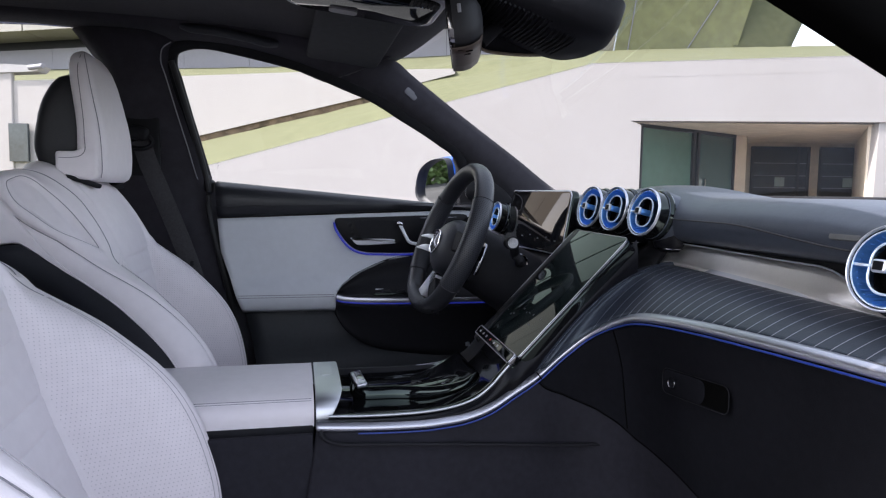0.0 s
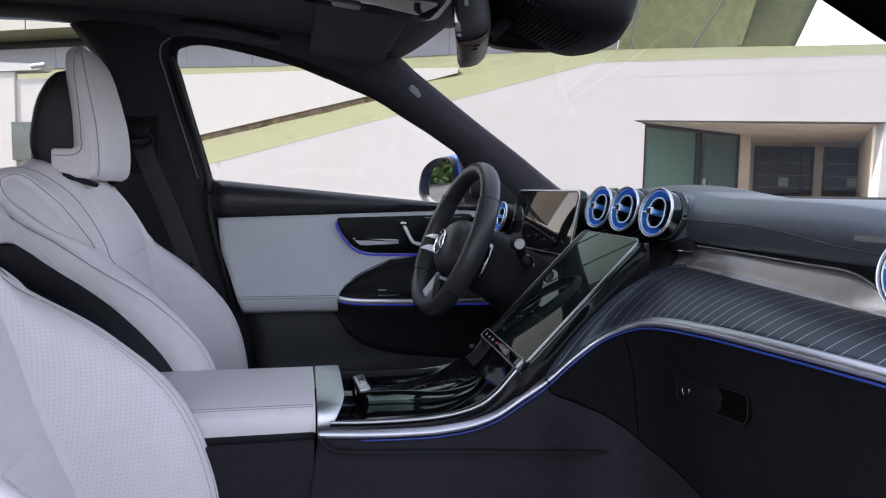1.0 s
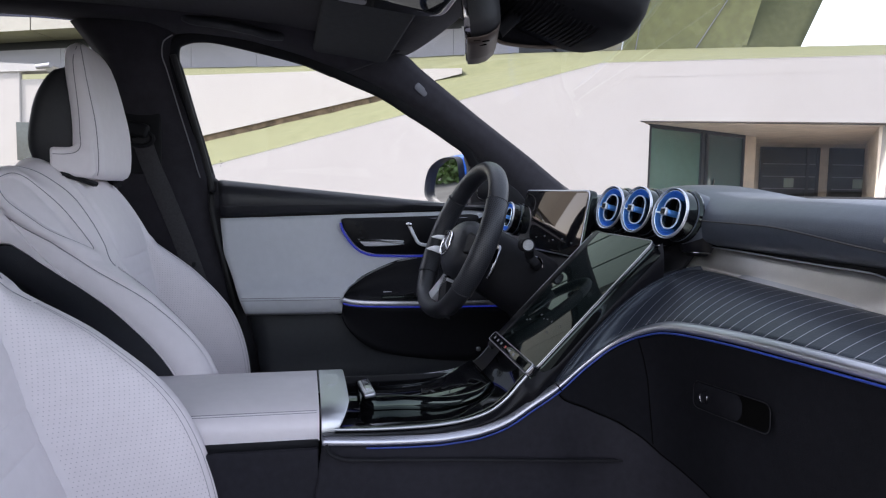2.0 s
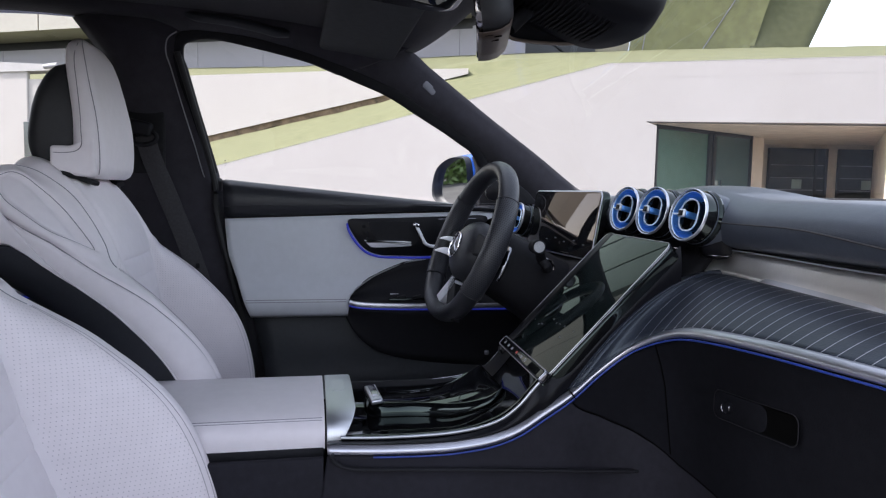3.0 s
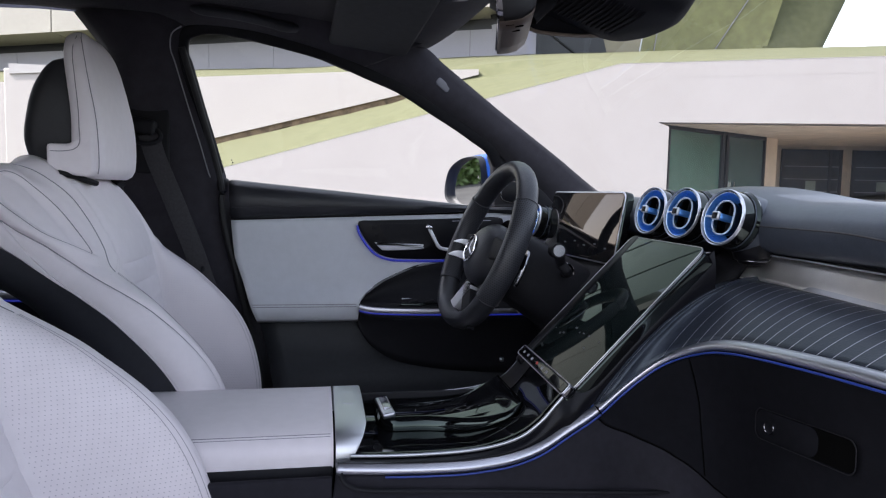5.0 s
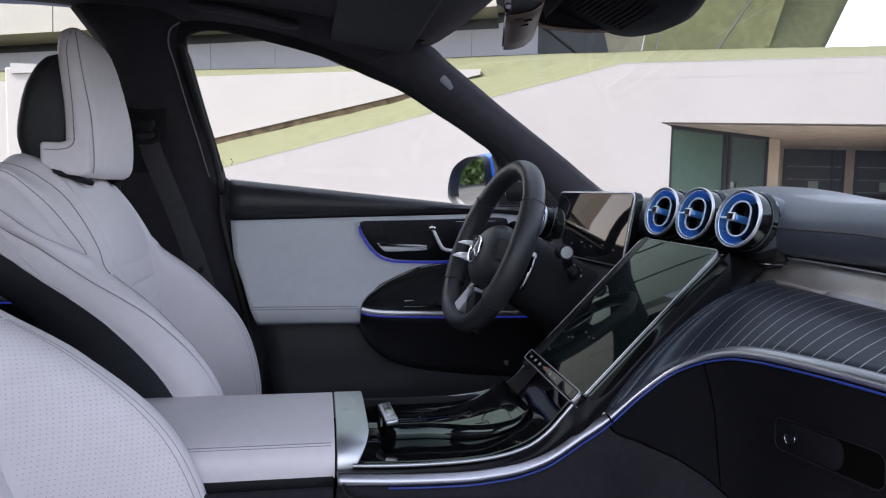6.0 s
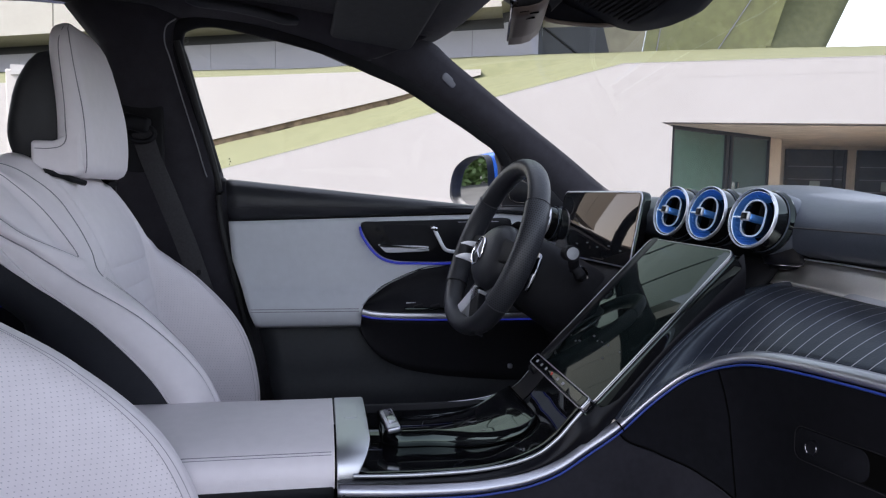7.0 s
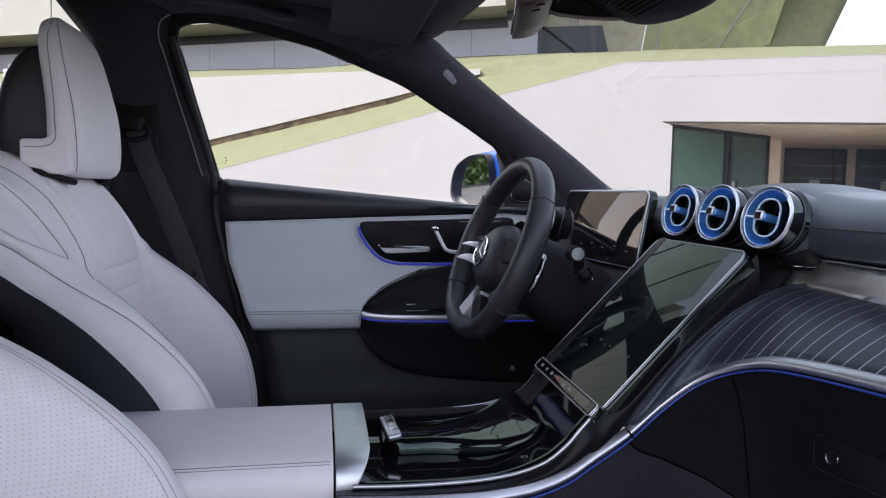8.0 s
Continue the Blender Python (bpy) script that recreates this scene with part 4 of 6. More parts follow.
# ---- seats ----
# height step, centre (x, z), bolster ridge (x, z), half width
BACK = [(0.0, -0.20, 0.62, -0.090, 0.60, 0.262), (0.2, -0.225, 0.75, -0.082, 0.73, 0.268), (0.4, -0.262, 0.89, -0.118, 0.865, 0.270),
        (0.55, -0.280, 0.99, -0.205, 0.972, 0.267), (0.7, -0.302, 1.088, -0.312, 1.058, 0.260), (0.82, -0.345, 1.165, -0.378, 1.135, 0.252),
        (0.92, -0.392, 1.210, -0.425, 1.188, 0.240), (1.0, -0.432, 1.228, -0.452, 1.210, 0.222), (1.06, -0.470, 1.224, -0.472, 1.202, 0.20), (1.12, -0.495, 1.195, -0.482, 1.172, 0.185)]


def seat_point(u, v):
    xc, zc, xr, zr, w = smooth_table(BACK, v)
    a = abs(u)
    b = ss(0.46, 0.80, a)
    x, z = xc + (xr - xc) * b, zc + (zr - zc) * b
    fall = 1 - ss(0.85, 1.1, v)
    # tuck at the joint between centre and bolster, and soft quilting across the centre
    x -= 0.010 * math.exp(-((a - 0.50) / 0.035) ** 2) * fall
    if a < 0.5:
        x -= 0.008 * (a / 0.5) ** 2 * fall
        if 0.05 < v < 0.62:
            x -= 0.0028 * max(0, math.cos(2 * math.pi * v / 0.062)) ** 8 * (1 - (a / 0.5) ** 6)
    r = 0.05
    if a <= 0.80:
        y = (w - r) * a / 0.80
    elif a <= 1.2:
        th = (a - 0.80) / 0.4 * math.pi / 2
        y = w - r + r * math.sin(th)
        x -= r * (1 - math.cos(th))
        z -= 0.25 * r * (1 - math.cos(th))
    else:
        y = w
        x -= r + (a - 1.2) * 0.05
        z -= 0.25 * r + (a - 1.2) * 0.06
    return Vector((x, math.copysign(y, u) if u else 0.0, z))


# outline of the inset shoulder panel on the bolster's side, in seat coordinates
INSET = [(p.x, p.y) for p in curve([(1.09, 0.925, 0), (1.02, 0.942, 0), (0.92, 0.946, 0), (0.81, 0.910, 0), (0.745, 0.845, 0), (0.735, 0.770, 0), (0.755, 0.722, 0), (0.81, 0.712, 0), (0.955, 0.745, 0), (1.045, 0.775, 0), (1.10, 0.820, 0), (1.135, 0.867, 0)], 4, True)]


def inset_gap(u, v):
    """Distance in metres to the inset's outline, positive inside."""
    best, inside = 9.0, False
    n = len(INSET)
    for i in range(n):
        (a, b), (c, d) = INSET[i], INSET[(i + 1) % n]
        if (b > v) != (d > v) and u < (c - a) * (v - b) / (d - b) + a:
            inside = not inside
        ax, ay, bx, by, px, py = a * 0.2, b * 0.6, c * 0.2, d * 0.6, u * 0.2, v * 0.6
        t = min(max(((px - ax) * (bx - ax) + (py - ay) * (by - ay)) / ((bx - ax) ** 2 + (by - ay) ** 2), 0), 1)
        best = min(best, math.hypot(px - ax - t * (bx - ax), py - ay - t * (by - ay)))
    return best if inside else -best


CREASE = [(0.0, 0.84), (0.365, 0.85), (0.42, 0.855), (0.47, 0.87), (0.51, 0.885), (0.55, 0.91), (0.60, 0.955), (0.65, 0.995), (0.70, 1.02), (0.745, 1.085), (0.79, 1.19), (0.835, 1.30), (0.88, 1.42), (1.2, 2.0)]
THREAD = [(0.62, 0.80), (0.665, 0.74), (0.695, 0.655), (0.735, 0.624), (0.79, 0.614), (0.83, 0.614), (0.88, 0.634), (0.94, 0.675), (1.0, 0.775), (1.03, 0.95)]
# where the leather ends and the back shell begins
SHELL_EDGE = [(0.0, 1.27), (0.415, 1.26), (0.635, 1.27), (0.70, 1.34), (0.745, 1.45), (0.79, 1.62), (0.82, 1.98), (0.86, 2.6), (0.92, 3.2), (1.0, 2.7), (1.06, 2.0), (1.12, 1.5)]


def padded_point(u, v):
    """Seat surface with the soft rim round the shoulder inset and the tuck along the crease."""
    p = seat_point(u, v)
    a = abs(u)
    out = -0.0055 * math.exp(-((a - lerp_table(CREASE, v)[0]) / 0.024) ** 2)
    if v > 0.6 and 0.55 < a < 1.35:
        g = inset_gap(a, v)
        out += -0.0075 * ss(-0.001, 0.008, g) + 0.006 * ss(-0.026, -0.006, g) * (1 - ss(-0.003, 0.003, g))
    th = min(max((a - 0.80) / 0.4, 0), 1) * math.pi / 2
    return p + Vector((math.cos(th), math.copysign(math.sin(th), u), 0.25 * math.cos(th))) * out


def seat_patch(u0, u1, v0, v1, nu, nv):
    return sheet([[padded_point(u0 + (u1 - u0) * j / nu, v0 + (v1 - v0) * i / nv) for j in range(nu + 1)] for i in range(nv + 1)])


def seat_line(f, n=50, lift=0.0012):
    out = []
    for k in range(n + 1):
        u, v = f(k / n)
        p = seat_point(u, v)
        q = seat_point(u + 0.02, v) - p
        r = seat_point(u, v + 0.01) - p
        nrm = q.cross(r)
        nrm.normalize()
        if nrm.dot(Vector((1, 0.6 * (1 if u > 0 else -1) * (1 if abs(u) > 0.8 else -0.2), 0.2))) < 0:
            nrm = -nrm
        out.append(padded_point(u, v) + nrm * lift)
    return out


def make_seat(label):
    seat = thing("front_seat", label, "car seat", "front seats", at=(0, 0, 0))
    part("centre_panel", seat_patch(-0.5, 0.5, 0.0, 1.12, 40, 150), M_WHITE, seat, "quilted pale leather centre")
    for s in (1, -1):
        part("bolster_edge", seat_patch(0.745 * s, 0.86 * s, 0.0, 0.66, 10, 60), M_WHITE, seat)
        bo = part("inner_bolster", seat_patch(0.5 * s, 0.745 * s, 0.0, 0.66, 22, 60), M_PERF, seat, "perforated pale leather bolster")
        part("shoulder", seat_patch(0.5 * s, 0.86 * s, 0.66, 1.12, 36, 80), M_WHITE, seat)
        part("outer_bolster", seat_patch(0.86 * s, 1.28 * s, 0.0, 1.12, 36, 180), M_WHITE, seat)
        flank = []
        for i in range(81):
            v = 1.12 * i / 80
            lim = max(lerp_table(SHELL_EDGE, v)[0], 1.282)
            flank.append([seat_point((1.275 + (lim - 1.275) * j / 8) * s, v) + Vector((0, s * (0.0028 if 0 < j < 8 else 0.0), 0)) for j in range(9)])
        part("shoulder_flank", sheet(flank), M_WHITE, seat, solid=0.002, offset=0.0)
        for k, (uu, mt, rad) in enumerate(((0.765, M_PALETHREAD, 0.0004), (0.745, M_PALETHREAD, 0.0004))):
            part("seam", tube(seat_line(lambda f: (uu * s, 0.02 + 0.63 * f)), rad, 6), mt, seat)
        part("crease_seam", tube(seat_line(lambda f: (lerp_table(CREASE, 0.02 + 0.82 * f)[0] * s, 0.02 + 0.82 * f), 80, 0.0002), 0.0012, 6), M_SEAM, seat)
        part("shoulder_seam", tube(seat_line(lambda f: (smooth_table(THREAD, 0.655 + 0.37 * f)[0] * s, 0.655 + 0.37 * f), 60, 0.0002), 0.0009, 6), M_SEAM, seat)
        part("inset_seam", tube([padded_point(q[0] * s, q[1]) for q in INSET], 0.0008, 6, True), M_SEAM, seat)
    rows = []
    for i in range(41):
        v = -0.02 + 1.15 * i / 40
        l = seat_point(max(lerp_table(SHELL_EDGE, max(v, 0))[0] - 0.03, 1.24), max(v, 0))
        c = seat_point(0, max(v, 0))
        th = 0.13 * (1 - ss(0.85, 1.12, v)) + 0.012
        bx = min(c.x, l.x) - th
        w = l.y + 0.001
        loop = []
        for k in range(21):
            f = -1 + 2 * k / 20
            a = abs(f)
            loop.append((bx + (l.x - 0.0 - bx) * a ** 3, math.copysign(w * (1 - (1 - a) ** 1.6), f) if f else 0.0, l.z - 0.004 - 0.03 * (1 - a)))
        rows.append(loop)
    part("back_shell", sheet(rows), M_SEATSHELL, seat, "matt charcoal back shell", angle=80)
    # cushion
    rows = []
    for i in range(25):
        f = i / 24
        x = -0.22 + 0.60 * f
        zc = 0.475 + 0.03 * math.sin(math.pi * min(1, f * 0.9)) + 0.05 * f - 0.14 * ss(0.86, 1.0, f)
        rows.append([(x, 0.255 * (-1 + 2 * j / 24), zc + 0.055 * ss(0.55, 0.85, abs(-1 + 2 * j / 24)) - 0.16 * ss(0.88, 1.0, abs(-1 + 2 * j / 24))) for j in range(25)])
    part("cushion", sheet(rows), M_WHITE, seat, angle=80)
    part("seat_base", box(0.50, 0.46, 0.16, Matrix.Translation((0.05, 0, 0.425)), 0.03), M_PLASTIC, seat)
    # headrest
    def sections(tab, n, rad):
        out = []
        for k in range(n + 1):
            z = tab[0][0] + (tab[-1][0] - tab[0][0]) * k / n
            f, t, w = smooth_table(tab, z)
            t, w = max(t, 0.004), max(w, 0.004)
            r = min(rad, t / 2 - 0.001, w - 0.001)
            out.append([(f - t / 2 + q[0], q[1], z) for q in rounded(t, 2 * w, r, 6)])
        return sheet(out, closed_u=True, caps=True)

    front = [(1.190, -0.336, 0.038, 0.098), (1.196, -0.328, 0.053, 0.112), (1.21, -0.323, 0.058, 0.120), (1.25, -0.322, 0.056, 0.125), (1.30, -0.326, 0.052, 0.125), (1.36, -0.338, 0.046, 0.120), (1.40, -0.347, 0.043, 0.111), (1.427, -0.355, 0.037, 0.098), (1.443, -0.363, 0.027, 0.081), (1.452, -0.370, 0.012, 0.058)]
    hr = part("headrest", sections(front, 40, 0.026), M_WHITE, seat, "pale leather headrest cover", angle=80)
    part("headrest_lip", prism([(-0.412, 1.199), (-0.345, 1.192), (-0.335, 1.20), (-0.335, 1.27), (-0.358, 1.262), (-0.376, 1.249), (-0.412, 1.249)], "y", -0.1245, 0.1245), M_WHITE, hr, bevel=0.013, segs=4, angle=60)
    shell = [(1.20, -0.385, 0.050, 0.085), (1.215, -0.372, 0.078, 0.106), (1.26, -0.362, 0.096, 0.117), (1.32, -0.362, 0.088, 0.117), (1.35, -0.366, 0.076, 0.113), (1.378, -0.372, 0.058, 0.104), (1.395, -0.379, 0.036, 0.092), (1.402, -0.384, 0.014, 0.078)]
    part("headrest_shell", sections(shell, 30, 0.030), M_SHELL, hr, "black leather back", angle=80)
    for s in (1, -1):
        sm = []
        for k in range(25):
            z = 1.198 + 0.250 * k / 24
            f, t, w = smooth_table(front, z)
            o = 0.293 * min(0.026, max(t, 0.004) / 2 - 0.001) - 0.0003
            sm.append((f - o, s * (w - o), z))
        part("seam", tube(sm, 0.0008, 6), M_SEAM, hr)
        sm = [(-0.405, 0.1252 * s, 1.236), (-0.385, 0.1254 * s, 1.236), (-0.366, 0.1256 * s, 1.240), (-0.357, 0.1258 * s, 1.252)]
        for k in range(8):
            z = 1.275 + 0.165 * k / 7
            f, t, w = smooth_table(front, z)
            sm.append((f - t + 0.020, s * (w + 0.0003), z))
        part("seam", tube(curve(sm, 4), 0.0008, 6), M_SEAM, hr)
        part("headrest_guide", sweep([(-0.392, 0.128 * s, 1.199), (-0.370, 0.108 * s, 1.192), (-0.345, 0.082 * s, 1.181)], rounded(0.018, 0.009, 0.004, 3)), M_PLASTIC, hr, "black headrest guide button")
        part("headrest_post", tube([(-0.425, 0.075 * s, 1.15), (-0.42, 0.075 * s, 1.25)], 0.007, 10, up=(0, 1, 0)), M_CHROME, hr, "chrome post")
        part("post_collar", box(0.045, 0.03, 0.010, Matrix.Translation((-0.425, 0.075 * s, 1.207)) @ pose(0, 0, 0, 0, 25, 0), 0.004), M_PLASTIC, hr)
    return seat


driver_seat = make_seat("pale grey leather front seat with perforated bolsters and black shell")
driver_seat.location = (0, 0.37, 0)
copy_thing(driver_seat, Matrix.Translation((-0.214, -0.37, 1.0)) @ pose(0, 0, 0, 0, -5.5, 0) @ Matrix.Translation((0.20, 0, -1.0)))

# ---- centre console ----
con = thing("centre_console", "centre console with gloss black top, silver edges and pale armrest", "console")
LIDP = [(p.x, p.y) for p in curve([(0.111, 0.802, 0), (0.111, 0.838, 0), (0.102, 0.848, 0), (0.06, 0.8525, 0), (0.0, 0.8527, 0), (-0.05, 0.8505, 0), (-0.085, 0.8470, 0), (-0.106, 0.8420, 0), (-0.119, 0.833, 0), (-0.1255, 0.820, 0), (-0.127, 0.802, 0)], 5)]
ar = part("armrest", sweep([(0.072, 0, 0), (0.069, 0, 0), (0.05, 0, 0), (-0.12, 0, 0), (-0.328, 0, 0)], LIDP), M_WHITE, con, "pale leather armrest lid", angle=60)
for dy in (0.0, 0.004):
    part("stitching", tube([(-0.32, -0.107 - dy, 0.8418 - 0.6 * dy), (0.068, -0.107 - dy, 0.8418 - 0.6 * dy)], 0.0006, 5), M_SEAM, ar)
part("armrest_base", box(0.40, 0.242, 0.03, Matrix.Translation((-0.128, -0.008, 0.79)), 0.004), M_PLASTIC, con)
# silver end cap with a curved front edge
cap, lining = [], []
for y, z in LIDP:
    near = ss(-0.08, -0.127, y)
    y, z = y * (1.0 + 0.012 * near), z + 0.0006
    fr = 0.119 - 0.024 * min(max((0.848 - z) / 0.040, 0.0), 1.0) ** 0.85 * ss(0.0, -0.06, y)
    cap.append([(0.0745, y * 0.985, z - 0.002), (0.0755, y, z), (fr - 0.002, y, z), (fr, y * 0.995, z - 0.001), (fr - 0.0005, y * 0.975, z - 0.004)])
    lining.append([(fr - 0.001, y * 0.975, z - 0.004), (fr - 0.008, y * 0.93, z - 0.014), (fr - 0.012, y * 0.80, z - 0.035)])
ec = part("end_cap", sheet(cap), M_CAP, con, "brushed silver end cap", angle=32)
part("cap_lining", sheet(lining), M_PLASTIC, ec, "black inner face")
part("badge_plate", prism(rounded(0.020, 0.062, 0.003, 3, 0.096, 0.020), "z", 0.8534, 0.8541), M_CAP, ec)

# gloss black top, climbing to the display: both edges are matched point by point
RIGHT = [(0.095, 0.8175), (0.150, 0.8152), (0.205, 0.8148), (0.255, 0.8165), (0.300, 0.8225), (0.337, 0.8345), (0.364, 0.854), (0.384, 0.876), (0.403, 0.897)]
LEFT = [(0.095, 0.8245), (0.155, 0.8245), (0.215, 0.8245), (0.265, 0.8255), (0.315, 0.8295), (0.355, 0.839), (0.384, 0.853), (0.406, 0.877), (0.424, 0.901)]
YR, YL = -0.128, 0.130
rc, lc = curve([(x, YR, z) for x, z in RIGHT], 8), curve([(x, YL, z) for x, z in LEFT], 8)


def dip(g, x):
    """The gloss top is a shallow tray: it falls away from its near edge."""
    return 0.0205 * min(g / 0.50, 1.0) * (1 - ss(0.78, 1.0, g)) * (1 - 0.8 * ss(0.27, 0.37, x))


def console_at(x, y):
    """Height of the gloss top."""
    g = (y - YR) / (YL - YR)
    rz, lz = smooth_table(RIGHT, min(x, 0.403))[0], smooth_table(LEFT, min(x + 0.021 * g * ss(0.28, 0.40, x), 0.424))[0]
    return rz + (lz - rz) * g - dip(g, x)


rows = []
for p, q in zip(rc, lc):
    r = []
    for g in (0.0, 0.08, 0.16, 0.25, 0.34, 0.42, 0.46, 0.52, 0.6, 0.7, 0.8, 0.9, 1.0):
        m = p.lerp(q, g)
        r.append(m - Vector((0, 0, dip(g, p.x))))
    rows.append(r)
gt = part("gloss_top", sheet(rows), M_GLOSS, con, "gloss black top", solid=0.02, offset=1.0, angle=70)
# added satin overlay that dulls the seat's bright reflection in this corner
part("corner_patch", sheet([[p.lerp(q, g) + Vector((-0.0006, 0, 0.0006 - dip(g, p.x))) for g in (0.74, 0.82, 0.9, 1.0)] for p, q in zip(rc, lc) if q.x > 0.372]), M_SATINBLACK, gt, "satin black overlay dulling a reflection under the display", angle=70)
# sliding lid: a low rounded tongue on the gloss top
LX0, LX1, LR = 0.146, 0.368, 0.030


def lid_edge(x):
    """Where the lid's near edge runs, with its rounded corners."""
    e = 0.006 - 0.054 * ss(0.20, 0.36, x)
    for d in (x - LX0, LX1 - x):
        if d < LR:
            e += LR * (1 - math.sqrt(max(0.0, 1 - ((LR - d) / LR) ** 2)))
    return e


def lid_point(x, y):
    base = console_at(x, y)
    g = (y - YR) / (YL - YR)
    rz, lz = smooth_table(RIGHT, x)[0], smooth_table(LEFT, min(x + 0.021 * ss(0.28, 0.40, x), 0.424))[0]
    # a low dome: it rises a little from the near edge and then falls away
    d = 0.125 * min(max((g - 0.48) / 0.52, 0), 1)
    dome = 0.10 * min(d, 0.0625) - 1.92 * min(d, 0.0625) ** 2 - 0.14 * max(d - 0.0625, 0)
    w = ss(0.27, 0.365, x)
    top = max(rz + 0.0045 + dome * (1 - w) + (lz - rz - 0.0035) * d / 0.125 * w, base + 0.0012)
    k = min(max(min((y - lid_edge(x)) / 0.011, (x - LX0) / 0.008, (LX1 - x) / 0.040), 0.0), 1.0)
    return Vector((x, y, base + (top - base) * math.sqrt(1 - (1 - k) ** 2)))


lid = []
for i in range(61):
    x = LX0 + (LX1 - LX0) * (0.5 - 0.5 * math.cos(math.pi * i / 60))
    e = lid_edge(x)
    lid.append([lid_point(x, e + (0.122 - e) * (0.5 - 0.5 * math.cos(math.pi * j / 48))) for j in range(49)])
ld = part("sliding_lid", sheet(lid), M_GLOSS, con, "gloss black sliding lid", angle=80)
edge = [(LX0 + 0.0005, 0.12)] + [(LX0 + (LX1 - LX0) * (0.5 - 0.5 * math.cos(math.pi * i / 60)), None) for i in range(61)] + [(LX1 - 0.0005, 0.12)]
part("lid_gap", tube([Vector((x, lid_edge(x) if y is None else y, console_at(x, lid_edge(x) if y is None else y) + 0.0004)) for x, y in edge], 0.0011, 6), M_GAP, ld)
part("lid_button", box(0.021, 0.080, 0.009, Matrix.Translation((0.158, 0.044, 0.8275)) @ pose(0, 0, 0, 2, -9, 4), 0.003, 3), M_SILVER, con, "silver lid button")
part("button_face", box(0.012, 0.060, 0.002, Matrix.Translation((0.1585, 0.050, 0.8325)) @ pose(0, 0, 0, 2, -9, 4), 0.0008), M_DKCHROME, con.children[-1])
rows = []
for i in range(13):
    f = i / 12
    rows.append([lid_point(0.252 + 0.036 * f + 0.016 * (y - 0.016) / 0.088, y) + Vector((0, 0, 0.0010 - 0.0009 * math.sin(math.pi * f))) for y in [0.018 + 0.080 * j / 12 for j in range(13)]])
part("finger_recess", sheet(rows), M_GLOSS, ld, "gloss black finger scoop", angle=80)
part("scoop_lip", tube([p + Vector((0, 0, 0.0006)) for p in [lid_point(q.x, q.y) for q in curve([(0.209, 0.046, 0), (0.213, 0.062, 0), (0.225, 0.086, 0), (0.248, 0.101, 0)], 4)]], 0.0006, 6), M_DKCHROME, ld)
part("right_chrome_edge", sweep([p + Vector((0, -0.003, 0.0005)) for p in rc], rounded(0.0045, 0.0055, 0.002, 3)), M_BRUSHED, con, "bright silver edge")
part("left_chrome_edge", tube([p + Vector((0, 0.002, -0.0004)) for p in lc], 0.0011, 8), M_DKCHROME, con, "dark chrome edge")


# silver strip that runs from the console up across the dashboard
STRIP = [(0.075, -0.151, 0.808), (0.158, -0.152, 0.8035), (0.238, -0.152, 0.802), (0.279, -0.151, 0.804), (0.320, -0.149, 0.809), (0.361, -0.147, 0.822), (0.402, -0.144, 0.8455), (0.443, -0.143, 0.871), (0.490, -0.145, 0.911), (0.530, -0.162, 0.948), (0.555, -0.205, 0.974), (0.562, -0.27, 0.991), (0.566, -0.39, 1.003), (0.574, -0.52, 1.009), (0.585, -0.64, 1.012), (0.60, -0.745, 1.012)]
sc = curve(STRIP, 10)

def face_out(pts):
    """The way a line's strip faces: sideways along the console, back along the dashboard."""
    out = []
    for i in range(len(pts)):
        d = pts[min(i + 1, len(pts) - 1)] - pts[max(i - 1, 0)]
        d.z = 0
        d.normalize()
        n = Vector((d.y, -d.x, 0))
        k = ss(0.40, 0.56, pts[i].x)
        out.append((n * (1 - k) + Vector((-0.92, -0.1, 0)) * k).normalized())
    return out


fo = face_out(sc)


def band(lo, hi, out0, out1, bulge=0.0, n=4):
    rows = []
    for k in range(n + 1):
        f = k / n
        rows.append([p + o * (out0 + (out1 - out0) * f + bulge * math.sin(math.pi * f)) + Vector((0, 0, lo + (hi - lo) * f)) for p, o in zip(sc, fo)])
    return sheet(rows)


# ---- dashboard ----
dash = thing("dashboard", "black leather dashboard with pinstriped dark trim and silver bands", "dashboard")
part("silver_strip", band(-0.006, 0.008, 0.0, -0.008, 0.0045, 8), M_SILVER, dash, "satin silver strip", solid=0.004, offset=-1, angle=80)
part("strip_joint", box(0.0009, 0.010, 0.014, Matrix.Translation((0.4445, -0.1455, 0.8725)) @ pose(0, 0, 0, 0, -35, 0)), M_GAP, dash)
glow_path = [p + o * 0.0015 + Vector((0, 0, -0.0088)) for p, o in zip(sc, fo)][8:]
part("light_guide", sweep(glow_path, rounded(0.003, 0.0026, 0.001, 2)), M_DIMGLOW, dash, "blue light guide")

# trim between the silver strip and the upper band; stripes are inlaid strips of metal
TOPL = [(0.06, 0.684, 1.055), (-0.05, 0.685, 1.057), (-0.13, 0.686, 1.058), (-0.22, 0.686, 1.057), (-0.33, 0.686, 1.054), (-0.45, 0.686, 1.050), (-0.56, 0.686, 1.047), (-0.65, 0.685, 1.046), (-0.745, 0.684, 1.045)]
lowc = [Vector((0.436, -0.116, 0.882)), Vector((0.440, -0.128, 0.878))] + [p + Vector((0.006, 0.002, 0.006)) for p in sc if p.x > 0.4425]
NL = len(lowc)


